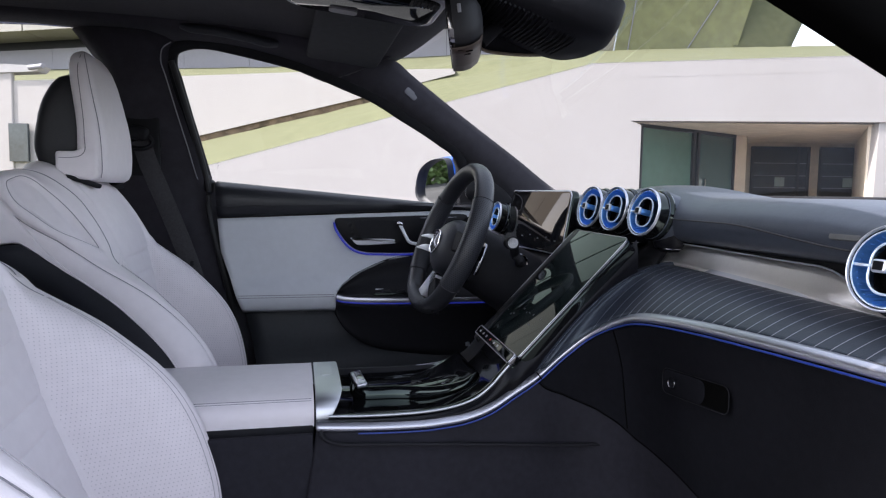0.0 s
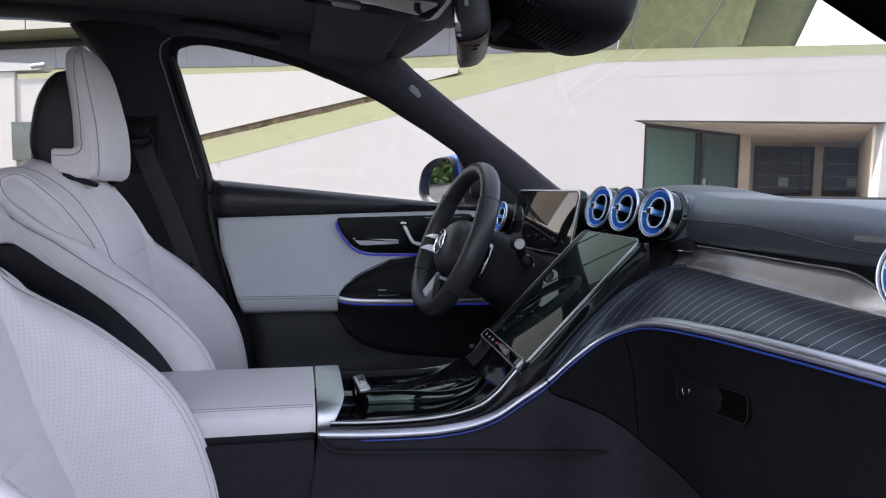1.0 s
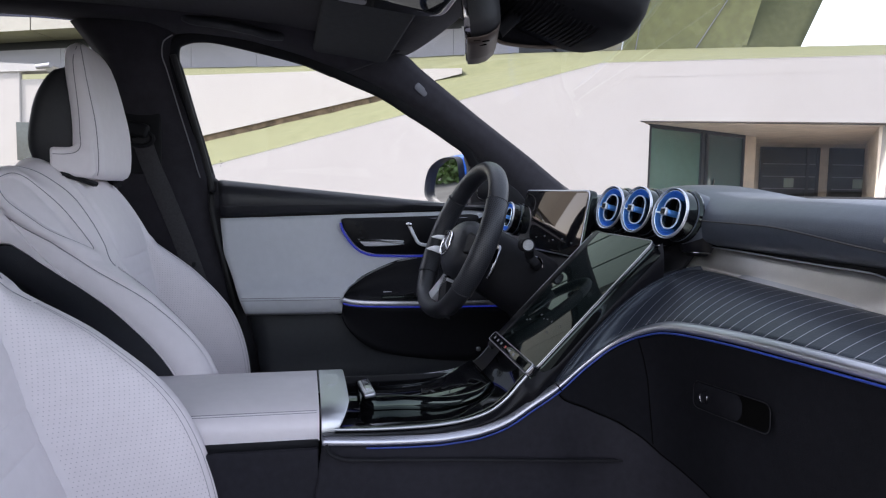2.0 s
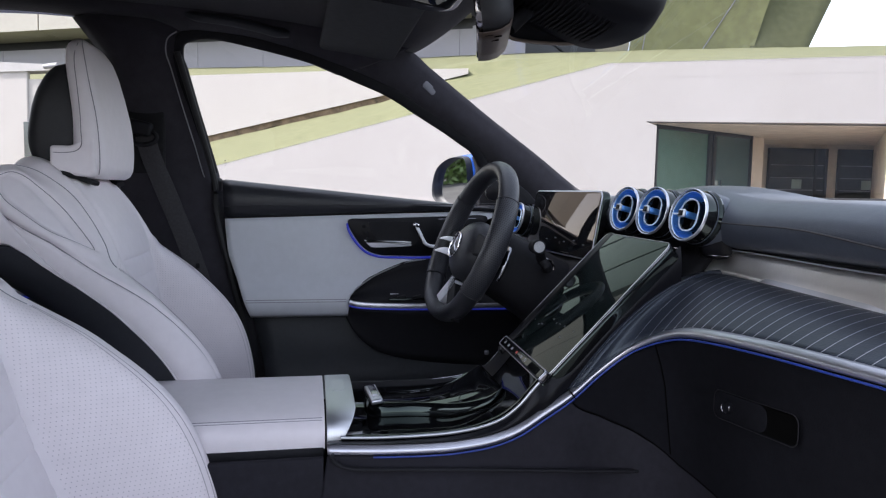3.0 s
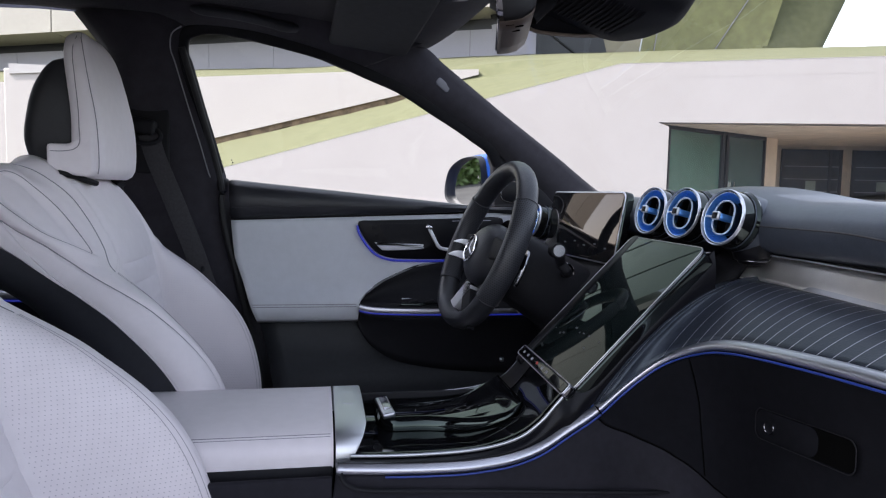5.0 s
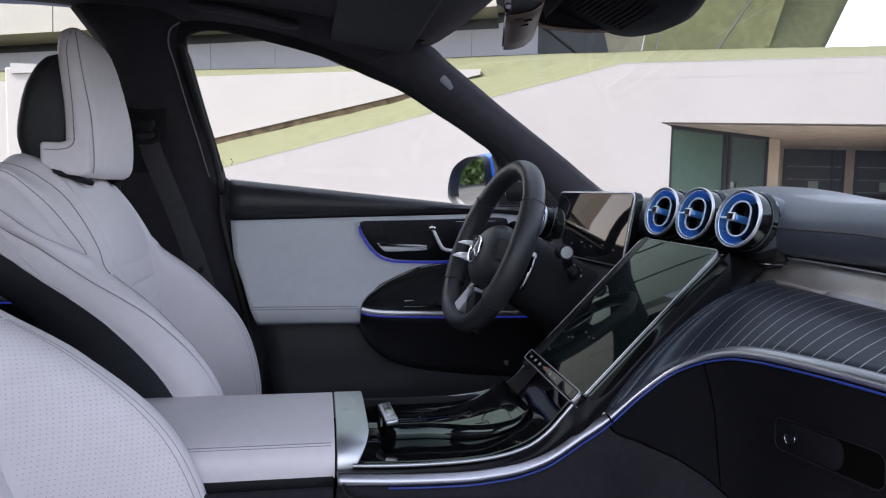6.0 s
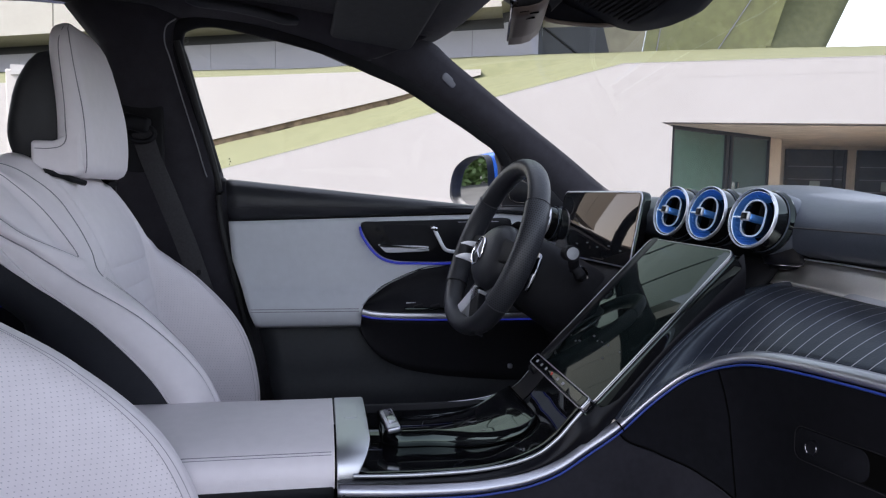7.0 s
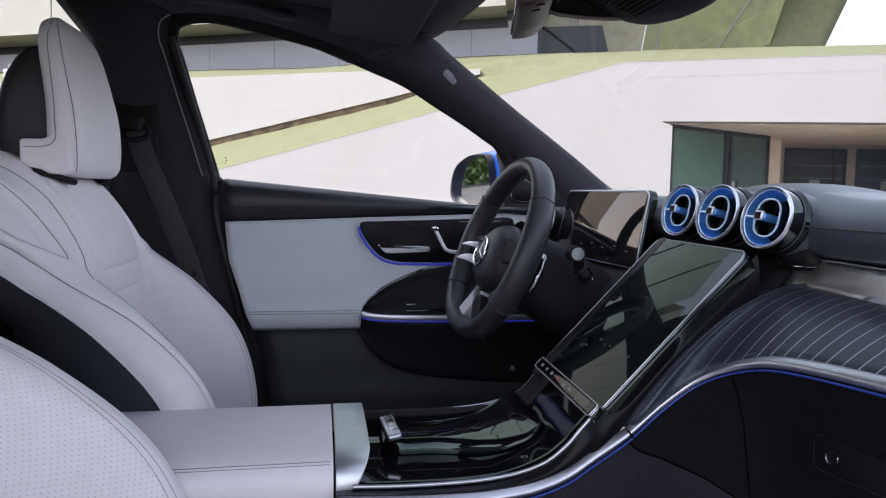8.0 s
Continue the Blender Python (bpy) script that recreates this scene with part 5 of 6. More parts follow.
def trim_point(s, f):
    """s along the trim (0 under the display, 1 at the far door), f from the lower strip straight ahead to the upper band."""
    q = s * (NL - 1)
    i = min(int(q), NL - 2)
    a = lowc[i].lerp(lowc[i + 1], q - i)
    zx = smooth_table([(-r[0], r[1], r[2]) for r in TOPL], -a.y)
    return Vector((a.x + (zx[0] - a.x) * f, a.y, a.z + (zx[1] - a.z) * (1 - (1 - f) ** 1.9)))


part("pinstriped_trim", sheet([[trim_point(k / 90, j / 12) for j in range(13)] for k in range(91)]), M_TRIM, dash, "dark pinstriped wood trim", solid=0.006, offset=1.0, angle=80)
stripe_s = []
y = -0.135
while y > -0.745:
    lo, hi = 0.0, 1.0
    for _ in range(24):
        mid = (lo + hi) / 2
        lo, hi = (mid, hi) if trim_point(mid, 0).y > y else (lo, mid)
    stripe_s.append(lo)
    y -= 0.0205
for s in stripe_s:
    pts = [trim_point(s, f / 12) for f in range(13)]
    nx = [p + Vector((0, -0.002, 0)) for p in pts]
    rows = []
    for g in (0, 1):
        r = []
        for j in range(13):
            d = (nx[j] - pts[j]).normalized()
            t = (pts[min(j + 1, 12)] - pts[max(j - 1, 0)]).normalized()
            n = d.cross(t)
            if n.z < 0:
                n = -n
            r.append(pts[j] + d * 0.0013 * g + n * 0.0004)
        rows.append(r)
    part("inlay_stripe", sheet(rows), M_STRIPE, dash)

# upper pad
UP = [(1.06, 1.148), (0.96, 1.166), (0.85, 1.174), (0.765, 1.177), (0.712, 1.171), (0.682, 1.155), (0.673, 1.136), (0.683, 1.112), (0.698, 1.101), (0.725, 1.095)]


def up_row(y):
    a = abs(y)
    hump = 0.0215 * (1 - ss(0.0, 0.205, abs(y)))
    drop = 0.030 * ss(0.45, 0.74, a)
    pts = curve([(x, y, z + hump * ss(1.135, 1.165, z) * ss(1.0, 0.88, x) - drop * (0.5 if z > 1.14 else 0.25)) for x, z in UP], 5)
    return pts


ysteps = [0.76 - 1.52 * k / 60 for k in range(61)]
part("upper_pad", sheet([up_row(y) for y in ysteps]), M_DASH, dash, "black leather upper pad", angle=80)
part("pad_seam", tube([(0.6712 + 0.0060 * ss(0.36, 0.55, -y), y, 1.1385 - 0.022 * ss(0.29, 0.56, -y)) for y in [-0.15 - 0.44 * k / 30 for k in range(31)]], 0.0013, 6), M_DARKTHREAD, dash)
part("windscreen_ledge", sweep(curve([(1.02, 0.70, 1.165), (1.08, 0.35, 1.172), (1.10, 0, 1.174), (1.08, -0.35, 1.172), (1.02, -0.70, 1.165)], 8), rounded(0.05, 0.014, 0.005, 3)), M_PLASTIC, dash)
part("dash_tag", prism(rounded(0.046, 0.011, 0.0035, 3), "z", -0.003, 0.0010, 0.0006, 2), mat("dark grey tag plastic", (0.075, 0.077, 0.080), 0.45, var=0.1, scale=50), dash, "grey embossed tag").matrix_basis = Matrix(((0, 0.36, -0.93, 0.6735), (-1, 0, 0, -0.528), (0, 0.93, 0.36, 1.1345), (0, 0, 0, 1)))
# silver band under the pad
band_z = lambda y: (1.0585 - 0.013 * ss(0.10, 0.60, -y), 1.0945 - 0.004 * ss(0.15, 0.42, -y) - 0.036 * ss(0.43, 0.56, -y) ** 2)
rows = []
for k in range(61):
    y = 0.10 - 0.70 * k / 60
    lo, hi = band_z(y)
    rows.append([(0.708, y, hi), (0.704, y, hi * 0.75 + lo * 0.25), (0.699, y, hi * 0.42 + lo * 0.58), (0.692, y, hi * 0.15 + lo * 0.85), (0.687, y, lo)])
part("silver_band", sheet(rows), M_BAND, dash, "brushed aluminium band", solid=0.004, offset=-1, angle=80)
part("band_top_edge", tube([(0.7045, y, band_z(y)[1] + 0.0004) for y in [-0.12 - 0.42 * k / 40 for k in range(41)]], 0.0012, 6), M_VENTRIM, dash, "thin chrome line")
lip = []
for k in range(31):
    f = k / 30
    y = -0.235 - 0.235 * f
    lo, hi = band_z(y)
    top = 0.0012 + 0.0048 * ss(0, 0.05, f) * (1 - ss(0.80, 1.0, f))
    lip.append([(0.6855 + 0.0045 * g, y, lo + 0.0012 + top * g) for g in (0.0, 0.5, 1.0)])
part("band_lip", sheet(lip), M_CAP, dash, "bright polished lower lip", angle=80)
part("band_recess", box(0.03, 1.4, 0.06, Matrix.Translation((0.738, 0, 1.075))), M_PLASTIC, dash)
# driver's side of the dashboard
rows = [[(x, y, z) for y in (0.76, 0.6, 0.45, 0.3, 0.12, 0.0, -0.10)] for x, z in ((0.70, 1.095), (0.675, 1.06), (0.64, 1.03), (0.59, 0.99), (0.57, 0.94), (0.60, 0.86), (0.66, 0.76))]
part("driver_trim", sheet(rows), M_PLASTIC, dash, solid=0.01, offset=1.0, angle=70)
for k in range(12):
    y = 0.235 - 0.011 * k
    part("inlay_stripe", sweep(curve([(0.671, y, 1.057), (0.636, y, 1.031), (0.587, y, 0.992)], 5), rounded(0.0016, 0.0012, 0.0004, 1)), M_STRIPE, dash)

# lower skin: console side and glovebox
lows = curve([(0.02, -0.17, 0.42), (0.15, -0.17, 0.42), (0.23, -0.168, 0.42), (0.275, -0.167, 0.42), (0.315, -0.166, 0.42), (0.36, -0.165, 0.42), (0.41, -0.165, 0.425), (0.46, -0.166, 0.43), (0.52, -0.175, 0.45), (0.57, -0.20, 0.48), (0.60, -0.25, 0.50), (0.615, -0.32, 0.51), (0.622, -0.43, 0.52), (0.63, -0.55, 0.53), (0.64, -0.66, 0.54), (0.65, -0.745, 0.55)], 10)
rows = []
for f in [k / 14 for k in range(15)]:
    r = []
    for p, q, o in zip(sc, lows, fo):
        a = p + Vector((0, 0, -0.0065)) - o * 0.003
        m = a.lerp(q, f)
        k = ss(0.40, 0.56, p.x)
        m = m + o * 0.012 * math.sin(math.pi * min(1, f * 1.6)) * (1 - k) - o * 0.012 * k * ss(0, 0.12, f)
        r.append(m)
    rows.append(r)
JOINT = [(0, 70), (1.9, 78.5), (4.05, 90), (5.6, 100), (6.6, 112), (8, 122), (11, 126), (15, 127)]


def skin_at(i, q):
    """A point of the lower skin by row and column, both with fractions."""
    i0, q0 = min(int(i), len(rows) - 2), min(int(q), len(sc) - 2)
    a = rows[i0][q0].lerp(rows[i0][q0 + 1], q - q0)
    b = rows[i0 + 1][q0].lerp(rows[i0 + 1][q0 + 1], q - q0)
    return a.lerp(b, i - i0)


def lower_piece(front):
    """The lower skin on one side of its curved joint."""
    out = []
    for k in range(57):
        i = k / 4
        j = smooth_table(JOINT, i)[0]
        lo, hi = (j, len(sc) - 1) if front else (0, j)
        out.append([skin_at(i, lo + (hi - lo) * c / 90) for c in range(91)])
    return sheet(out)


part("console_side", lower_piece(False), M_KNEE, con, "soft charcoal console side", solid=0.008, offset=1.0, angle=80)
part("glovebox_panel", lower_piece(True), M_GLOVESHADE, dash, "black glovebox panel with shade in its colour", solid=0.008, offset=1.0, angle=80)
part("rear_skin", box(0.42, 0.01, 0.42, Matrix.Translation((-0.14, -0.152, 0.59)), 0.003), M_KNEE, con, "soft black console side")
part("side_ledge", sweep(curve([(0.080, -0.160, 0.806), (0.090, -0.164, 0.792), (0.118, -0.167, 0.785), (0.20, -0.168, 0.780), (0.32, -0.168, 0.772), (0.44, -0.168, 0.763), (0.52, -0.166, 0.757), (0.58, -0.160, 0.752)], 6), rounded(0.009, 0.0045, 0.0018, 3)), M_PLASTIC, con)
part("left_skin", box(0.80, 0.01, 0.42, Matrix.Translation((0.05, 0.118, 0.62)), 0.003), M_PLASTIC, con)


SK = rows
part("joint", tube([skin_at(k / 4, smooth_table(JOINT, k / 4)[0]) for k in range(57)], 0.0013, 6), M_GAP, dash)
part("glovebox_joint", tube([SK[k][97] for k in range(0, 6)], 0.0012, 6), M_GAP, dash)
latch = part("glovebox_latch", prism(rounded(0.104, 0.034, 0.014, 5, 0.026), "x", 0.0, 0.005, 0.002, 2), M_GLOVESHADE, dash, "black glovebox latch")
latch.matrix_basis = Matrix.Translation((0.583, -0.376, 0.9105)) @ pose(0, 0, 0, -5, 3, 0)
part("latch_edge", tube([(0.0005, p[0], p[1]) for p in rounded(0.158, 0.037, 0.011, 4)], 0.0006, 6, True, (1, 0, 0)), M_PLASTIC, latch)
part("lock_barrel", lathe([(-0.003, 0.0001), (-0.0035, 0.006), (-0.005, 0.0075), (-0.005, 0.0088), (0.004, 0.0095)], 24), M_GLOVESHADE, latch, "round lock").location = (0.001, 0.048, 0)
part("lock_ring", tube([(-0.0042, 0.048 + 0.0082 * math.cos(q), 0.0082 * math.sin(q)) for q in [math.pi * (0.9 + 1.2 * j / 20) for j in range(21)]], 0.0007, 6, False, (1, 0, 0)), M_DKCHROME, latch, "dark chrome ring")
part("finger_pocket", prism(rounded(0.076, 0.0335, 0.012, 4), "x", 0.0015, 0.0025), M_GAP, latch, "dark finger pocket").location = (0, -0.040, 0.0)

# ---- air vents ----


def make_vent(label):
    v = thing("air_vent", label, "air vent", "round dashboard vents")
    part("barrel", lathe([(0.09, 0.036), (0.05, 0.040), (0.016, 0.0418), (0.004, 0.0424), (0.001, 0.0424), (0.000, 0.0410)], 48), M_GLOSS, v, "gloss black barrel")
    part("outer_ring", lathe([(0.0012, 0.0427), (-0.001, 0.0430), (-0.003, 0.0426), (-0.0038, 0.0418), (-0.0032, 0.0410), (0.000, 0.0404)], 64), M_VENTRIM, v, "silver rim")
    part("dark_gap", lathe([(-0.0005, 0.0405), (0.002, 0.0400), (0.002, 0.0390)], 48), M_RUBBER, v)
    part("light_ring", lathe([(0.0020, 0.0391), (-0.0008, 0.0389), (-0.0012, 0.0383), (0.0000, 0.0376)], 64), M_VENTRING, v, "pale blue ring")
    part("blue_lining", lathe([(0.000, 0.0378), (0.004, 0.0366), (0.012, 0.0348), (0.022, 0.0322), (0.030, 0.0300)], 64), M_VENTBLUE, v, "blue lit lining")
    for k in range(36):
        q = 2 * math.pi * k / 36
        part("lining_rib", box(0.020, 0.0007, 0.0012, Matrix.Rotation(q, 4, "X") @ Matrix.Translation((0.015, 0.0, 0.0336)) @ pose(0, 0, 0, 0, 13, 0)), M_VENTBLUE, v)
    part("throat", lathe([(0.0300, 0.0302), (0.034, 0.028), (0.036, 0.0001)], 32), M_GAP, v)
    outline = rounded(0.041, 0.051, 0.0185, 7)
    part("inner_frame", tube([Vector((0.001, a, b)) for a, b in outline], 0.0013, 8, True, (1, 0, 0)), M_VENTRING, v, "pale blue inner frame")
    part("inner_sleeve", sheet([[(x, a * k, b * k) for a, b in outline] for x, k in ((0.001, 1.0), (0.010, 0.985), (0.022, 0.95))], True), M_GLOSS, v, "gloss black inner sleeve", solid=0.0008)
    part("sleeve_back", prism([(a * 0.94, b * 0.94) for a, b in outline], "x", 0.020, 0.0215), M_GAP, v)
    part("vertical_vane", box(0.010, 0.0012, 0.046, Matrix.Translation((0.014, 0.0, 0.0)), 0.0004), M_PLASTIC, v)
    part("blue_arm", box(0.028, 0.0125, 0.010, Matrix.Translation((0.004, 0.0, 0.0)), 0.003, 3), M_VENTBLUE, v)
    part("side_arm", box(0.006, 0.020, 0.003, Matrix.Translation((0.002, 0.027, 0.001)), 0.001), M_VENTRING, v)
    part("knob", box(0.006, 0.0150, 0.0130, Matrix.Translation((-0.0125, 0.0, 0.0)), 0.0025, 3), M_VENTRIM, v, "silver knob")
    part("knob_face", box(0.002, 0.0105, 0.0088, Matrix.Translation((-0.0152, 0.0, 0.0)), 0.0009), M_SATINBLACK, v, "dark knob face")
    return v


vent = make_vent("round turbine-style air vent with blue lit rings and silver rim")
VENTS = [(0.636, 0.097, 1.153, 8), (0.638, -0.006, 1.152, 8), (0.641, -0.116, 1.149, 8), (0.600, -0.662, 1.112, 8), (0.600, 0.655, 1.112, 4)]
vent.matrix_basis = pose(*VENTS[0][:3], 0, 13, VENTS[0][3])
for x, y, z, a in VENTS[1:]:
    copy_thing(vent, pose(x, y, z, 0, 13, a))
# hoods that carry the vents into the pad
for x, y, z, a in VENTS:
    bmh = lathe([(0.020, 0.0428), (0.032, 0.0452), (0.07, 0.044), (0.14, 0.034)], 32)
    bmh.transform(pose(x, y, z, 0, 13, a))
    part("vent_hood", bmh, M_DASH, dash)
    bmh = lathe([(0.022, 0.0436), (0.027, 0.0462), (0.034, 0.0440)], 40)
    bmh.transform(pose(x, y, z, 0, 13, a))
    part("hood_band", bmh, M_GLOSS, dash, "gloss black band")
for x, y, z, a in VENTS[:3]:
    foot = sheet([[(x + 0.055 + 0.034 * math.cos(q) * k, y + 0.030 * math.sin(q) * k, z - 0.030 - h) for q in [2 * math.pi * j / 20 for j in range(20)]] for h, k in ((0.0, 1.0), (0.02, 0.98), (0.032, 0.85), (0.039, 0.6), (0.042, 0.001))], True)
    vf = part("vent_foot", foot, M_SATINBLACK, dash)
    part("foot_line", tube([(x + 0.055 + 0.031 * math.cos(q), y + 0.0275 * math.sin(q), z - 0.0635) for q in [2 * math.pi * j / 28 for j in range(28)]], 0.0007, 6, True), M_DKCHROME, vf, "thin chrome line")

# ---- displays ----
O = Vector((0.5135, 0.0, 0.9998))
exx, eyy = Vector((0.203, 0.0, 0.210)).normalized(), Vector((0.012, 0.262, 0.0)).normalized()
nrm = eyy.cross(exx).normalized()
nrm = nrm if nrm.x < 0 else -nrm
sm4 = Matrix(((eyy.x, exx.x, nrm.x, O.x), (eyy.y, exx.y, nrm.y, O.y), (eyy.z, exx.z, nrm.z, O.z), (0, 0, 0, 1)))
ts = thing("touch_screen", "large upright touch screen with silver edge, dark glass", "screen")
W, H = 0.262, 0.290


def plate(w, h, r, z0, z1, cx=0.0, cy=0.0, bev=0.0):
    bm = prism(rounded(w, h, r, 6, cx, cy), "z", z0, z1, bev, 3)
    bm.transform(sm4)
    return bm


part("housing", plate(W - 0.001, H - 0.001, 0.014, -0.026, -0.0034, bev=0.004), M_GLOSS, ts, "gloss black housing")
part("silver_edge", plate(W, H, 0.015, -0.0036, 0.0, bev=0.0012), M_DKCHROME, ts, "dark silver edge")
gs = part("glass", plate(W - 0.003, H - 0.003, 0.0125, -0.0015, 0.0014, bev=0.0008), M_TOUCH, ts, "dark display glass")
irng = random.Random(3)
for k in range(9):
    part("pictogram", plate(irng.uniform(0.003, 0.010), irng.uniform(0.0015, 0.0035), 0.0007, 0.0015, 0.0018, -0.085 + 0.021 * k + irng.uniform(-0.006, 0.006), -0.090 + irng.choice((0.0, 0.011, 0.030)) + irng.uniform(-0.003, 0.003)), M_ICON, gs)
part("edge_line", tube([sm4 @ Vector((q[0], q[1], 0.0012)) for q in rounded(W - 0.002, H - 0.002, 0.013, 6)], 0.0009, 6, True, nrm), M_SATIN, ts, "thin silver outline")
bb = part("button_bar", plate(W - 0.010, 0.017, 0.004, -0.004, 0.012, -0.009, -H / 2 - 0.002, 0.002), M_GLOSS, ts, "gloss black button bar")
part("bar_frame", plate(W - 0.006, 0.0212, 0.005, 0.001, 0.0102, -0.009, -H / 2 - 0.002, 0.002), M_DKCHROME, bb, "dark chrome frame")
part("bar_outline", tube([sm4 @ Vector((q[0], q[1], 0.0108)) for q in rounded(W - 0.008, 0.0192, 0.005, 6, -0.009, -H / 2 - 0.002)], 0.0009, 6, True, nrm), M_SILVER, bb, "thin silver outline")
for k, x in enumerate((0.10, 0.075, 0.05, 0.02, -0.01, -0.035)):
    part("pictogram", plate(0.008, 0.005, 0.0015, 0.012, 0.0124, x - 0.009, -H / 2 - 0.002), M_RED if k == 3 else M_BARS, bb)
part("fingerprint_pad", plate(0.05, 0.012, 0.003, 0.012, 0.0124, -0.094, -H / 2 - 0.002), M_GLOSS, bb)
part("stand", plate(0.16, 0.20, 0.02, -0.10, -0.024, 0, 0.02, 0.01), M_PLASTIC, ts)
# flank that carries the screen down to the console and the trim
flank = []
for p in sc[::2]:
    if p.x < 0.40:
        up = Vector((p.x, YR - 0.004, smooth_table(RIGHT, max(p.x, 0.095))[0] - 0.003))
        flank.append((up, p + Vector((0, 0.006, 0.0075))))
for k in range(21):
    x = 0.403 + 0.222 * k / 20
    f = max(x - 0.440, 0) / (0.686 - 0.440)
    lo = 0.8480 + (x - 0.403) * 0.80 if x < 0.440 else 0.878 + 0.180 * (1 - (1 - f) ** 1.9)
    flank.append((Vector((x, -0.124, 0.893 + (x - 0.403) * 1.034 - 0.003 - 0.019 * ss(0.40, 0.47, x))), Vector((x, -0.131 - 0.010 * (1 - ss(0.40, 0.45, x)), lo - 0.002))))
rows = [[a.lerp(b, f) + Vector((0, -0.004, 0.0)) * math.sin(math.pi * f) for f in [j / 8 for j in range(9)]] for a, b in flank]
part("screen_flank", sheet(rows), M_SATINBLACK, dash, "gloss black flank", angle=80)
part("screen_flank", prism([(0.40, 0.885), (0.62, 1.108), (0.645, 1.09), (0.62, 1.05), (0.56, 0.985), (0.50, 0.93), (0.45, 0.885), (0.41, 0.862)], "y", 0.100, 0.124, 0.004), M_SATINBLACK, dash)

dd = thing("driver_display", "free-standing wide driver display with silver edge, dark glass", "screen")
a, b = Vector((0.652, 0.252, 1.112)), Vector((0.629, 0.622, 1.112))
ey = (b - a).normalized()
ez = Vector((0.16, 0, 1)).normalized()
ex_ = ey.cross(ez).normalized()
c0 = (a + b) / 2
dm4 = Matrix(((ey.x, ez.x, -ex_.x, c0.x), (ey.y, ez.y, -ex_.y, c0.y), (ey.z, ez.z, -ex_.z, c0.z), (0, 0, 0, 1)))


def dplate(w, h, r, z0, z1, cx=0.0, cy=0.0, bev=0.0):
    bm = prism(rounded(w, h, r, 6, cx, cy), "z", z0, z1, bev, 3)
    bm.transform(dm4)
    return bm


DW, DH = 0.366, 0.154
part("housing", dplate(DW, DH, 0.017, -0.022, -0.0022, bev=0.005), M_GLOSS, dd)
part("silver_edge", dplate(DW - 0.0006, DH - 0.0006, 0.017, -0.0022, 0.0, bev=0.0008), M_SILVER, dd, "silver edge")
g2 = part("glass", dplate(DW - 0.007, DH - 0.007, 0.014, -0.002, 0.0014, bev=0.0006), M_SCREEN, dd, "dark display glass")
for k in range(5):
    part("pictogram", dplate(0.010, 0.003, 0.001, 0.0015, 0.0018, -0.14 + 0.05 * k, -0.045 + 0.006 * (k % 2)), M_ICON, g2)
part("bracket", box(0.06, 0.18, 0.08, Matrix.Translation((0.70, 0.42, 1.06)), 0.01), M_PLASTIC, dd)

# ---- steering wheel ----
WC, TL = Vector((0.402, 0.384, 1.0654)), 22.0
wheel = thing("steering_wheel", "black leather flat-bottomed steering wheel with silver spokes", "steering wheel", at=WC)
wheel.rotation_euler = (0, radians(TL), radians(3.3))
R = 0.1785
rim = []
for k in range(96):
    a = 2 * math.pi * k / 96
    y, z = R * math.sin(a), R * math.cos(a)
    if z < -0.145:
        z = -0.145 + (z + 0.145) * 0.7
    rim.append(Vector((0, y, z)))


def rim_arc(k0, k1):
    return [rim[k % 96] for k in range(k0, k1 + 1)]


prof = ring(0.0180, 18, 0.98, 1.28)
part("top_grip", sweep(rim_arc(-15, 15), prof, (1, 0, 0)), M_BLACK, wheel, "smooth black leather grip")
part("bottom_grip", sweep(rim_arc(33, 63), prof, (1, 0, 0)), M_BLACK, wheel, "smooth black leather grip")
prof2 = ring(0.0190, 18, 1.0, 1.30)
part("side_grip", sweep(rim_arc(15, 33), prof2, (1, 0, 0)), M_RIM, wheel, "perforated black leather grip")
part("side_grip", sweep(rim_arc(63, 81), prof2, (1, 0, 0)), M_RIM, wheel, "perforated black leather grip")
for k in (15, 33, 63, 81):
    d = (rim[(k + 1) % 96] - rim[k - 1]).normalized()
    s = d.cross(Vector((1, 0, 0))).normalized()
    part("grip_seam", tube([rim[k] + s * 0.0190 * math.cos(q) + Vector((1, 0, 0)) * 0.0190 * 1.29 * math.sin(q) for q in [2 * math.pi * j / 20 for j in range(20)]], 0.0013, 6, True, d), M_DARKTHREAD, wheel)
# hub: a soft trapezoid cushion
rows = [[Vector((x, 1.06 * k * p[0], k * p[1] - 0.017)) for p in ring(0.073, 40)] for x, k in [(0.07, 0.80), (0.045, 0.97)] + [(0.02 - 0.05 * math.sin(q), max(0.001, math.cos(q))) for q in [math.pi / 2 * j / 12 for j in range(13)]]]
part("hub_cushion", sheet(rows, True), M_BLACK, wheel, "black leather hub", angle=80)
bd = part("badge", lathe([(-0.055, 0.0001), (-0.0555, 0.024), (-0.050, 0.027)], 32), M_DKCHROME, wheel, "round silver badge")
bd.location = (0.0275, 0.0, -0.016)
bd.scale = (1.0, 1.12, 1.12)
part("badge_ring", tube([(-0.0555, 0.026 * math.cos(q), 0.026 * math.sin(q)) for q in [2 * math.pi * j / 32 for j in range(32)]], 0.0022, 8, True, (1, 0, 0)), M_CHROME, bd)
